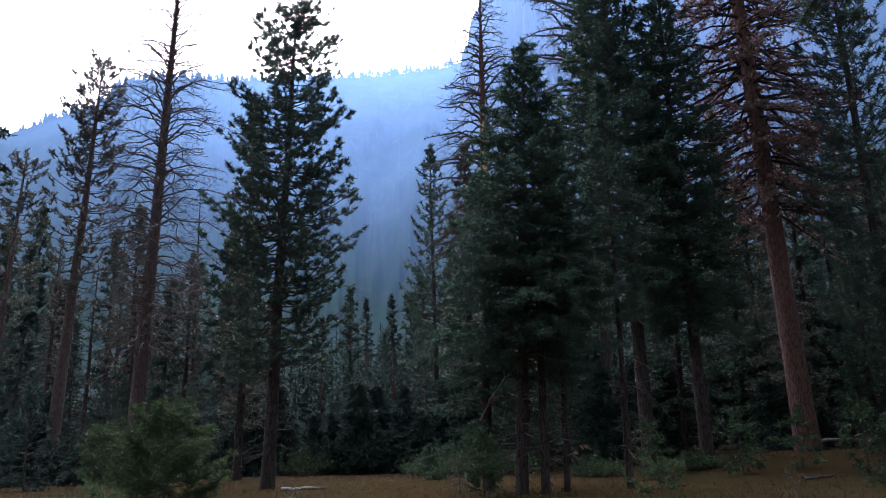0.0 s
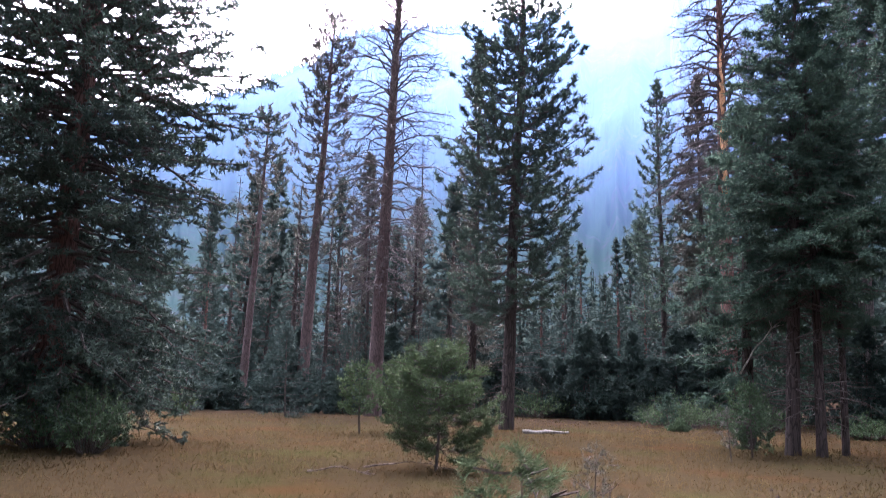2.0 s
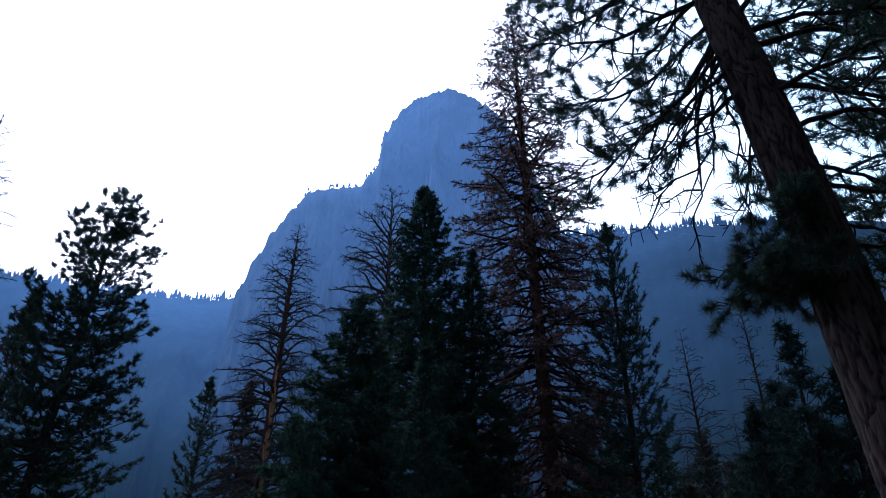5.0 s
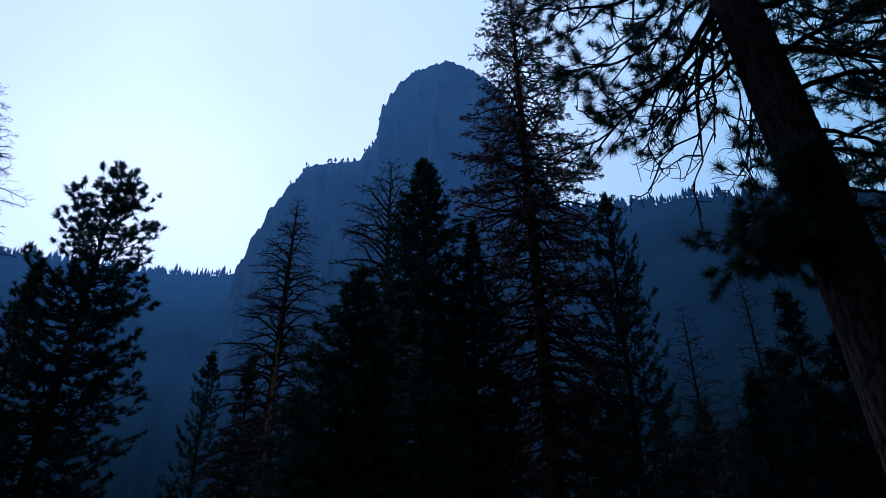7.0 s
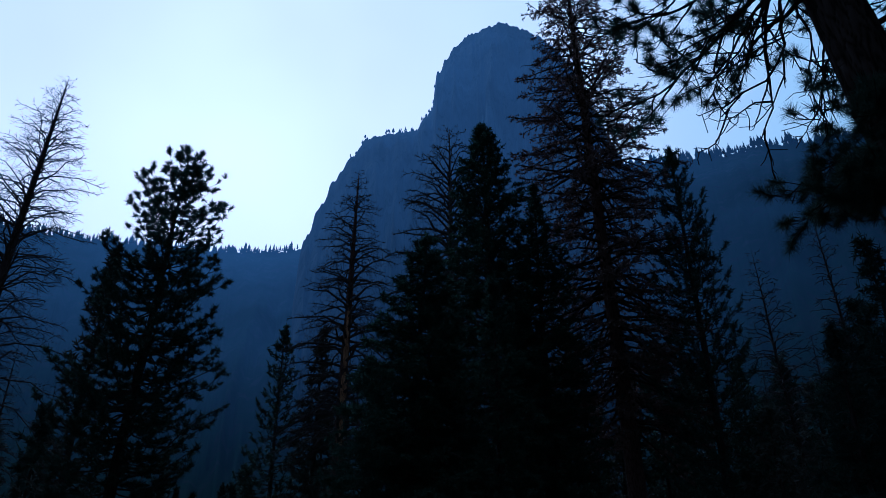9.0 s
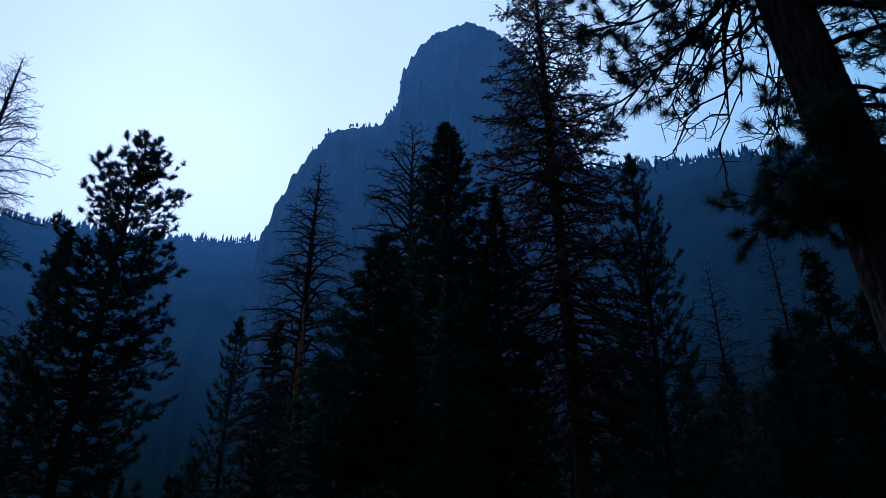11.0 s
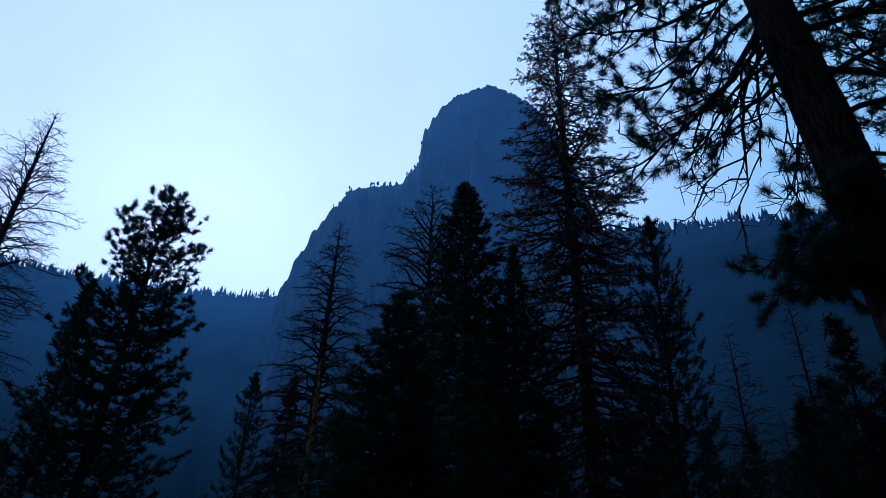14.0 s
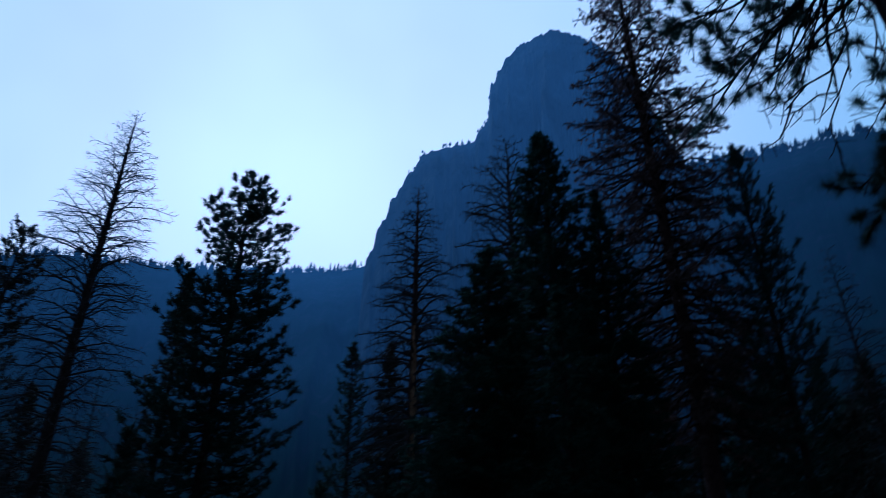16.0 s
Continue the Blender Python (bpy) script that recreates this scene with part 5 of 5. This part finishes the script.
def litter():
    """Cones, bark flakes and dark droppings of the trees on the near right of the meadow."""
    r = np.random.default_rng(650)
    b = Buf()
    for k in range(170):
        x, y = r.uniform(2.5, 12), r.uniform(7.5, 15)
        s = r.uniform(0.012, 0.036)
        z = float(ground_z(x, y)) + s * 0.6
        ph = r.uniform(0, 6.28)
        ring = [(x + s * math.cos(ph + q * 1.047) * r.uniform(0.7, 1.3), y + s * math.sin(ph + q * 1.047) * r.uniform(0.7, 1.3), z + r.uniform(-0.3, 0.3) * s) for q in range(6)]
        b.add(ring + [(x, y, z + s), (x, y, z - s)], [(q, (q + 1) % 6, 6) for q in range(6)] + [((q + 1) % 6, q, 7) for q in range(6)])
    tagged(part("cone_litter", b, BARK_DARK), "scattered brown pine cones and bark flakes", "litter", kind="stuff")


litter()


def meadow_grass():
    global rng
    rng = np.random.default_rng(660)
    n = 62000
    d = 3.0 + 40.5 * rng.random(n) ** 1.3
    az = np.radians(rng.uniform(-52, 52, n))
    n2 = 7000
    d = np.concatenate([d, 0.8 + 8.5 * np.sqrt(rng.random(n2))])
    az = np.concatenate([az, rng.uniform(0, 2 * math.pi, n2)])
    x, y = d * np.sin(az), d * np.cos(az)
    thick = np.array([noise.noise(Vector((a * 0.35, b_ * 0.35, 2.0))) for a, b_ in zip(x, y)])
    ok = (thick > -0.6) & ~((x > 9) & (y > 23) & (thick < -0.1))
    x, y, d, thick = x[ok], y[ok], d[ok], thick[ok]
    at = np.stack([x, y, ground_z(x, y) - 0.02], -1)
    way = np.tile((0.0, 0.0, 1.0), (len(at), 1)) + rng.normal(0, 0.12, (len(at), 3))
    size = (0.14 + 0.12 * np.clip(thick + 0.3, 0, 1)) * rng.uniform(0.6, 1.2, len(at))
    b = Buf()
    near = d < 14
    b.tufts(at[near], way[near], size[near], 8, 0.0045, 0.95)
    b.tufts(at[~near], way[~near], size[~near], 3, 0.016, 0.9)
    tagged(part("meadow_grass", b, DRY_GRASS), "dry golden meadow grass with rusty and greenish patches", "grass", kind="stuff")


meadow_grass()
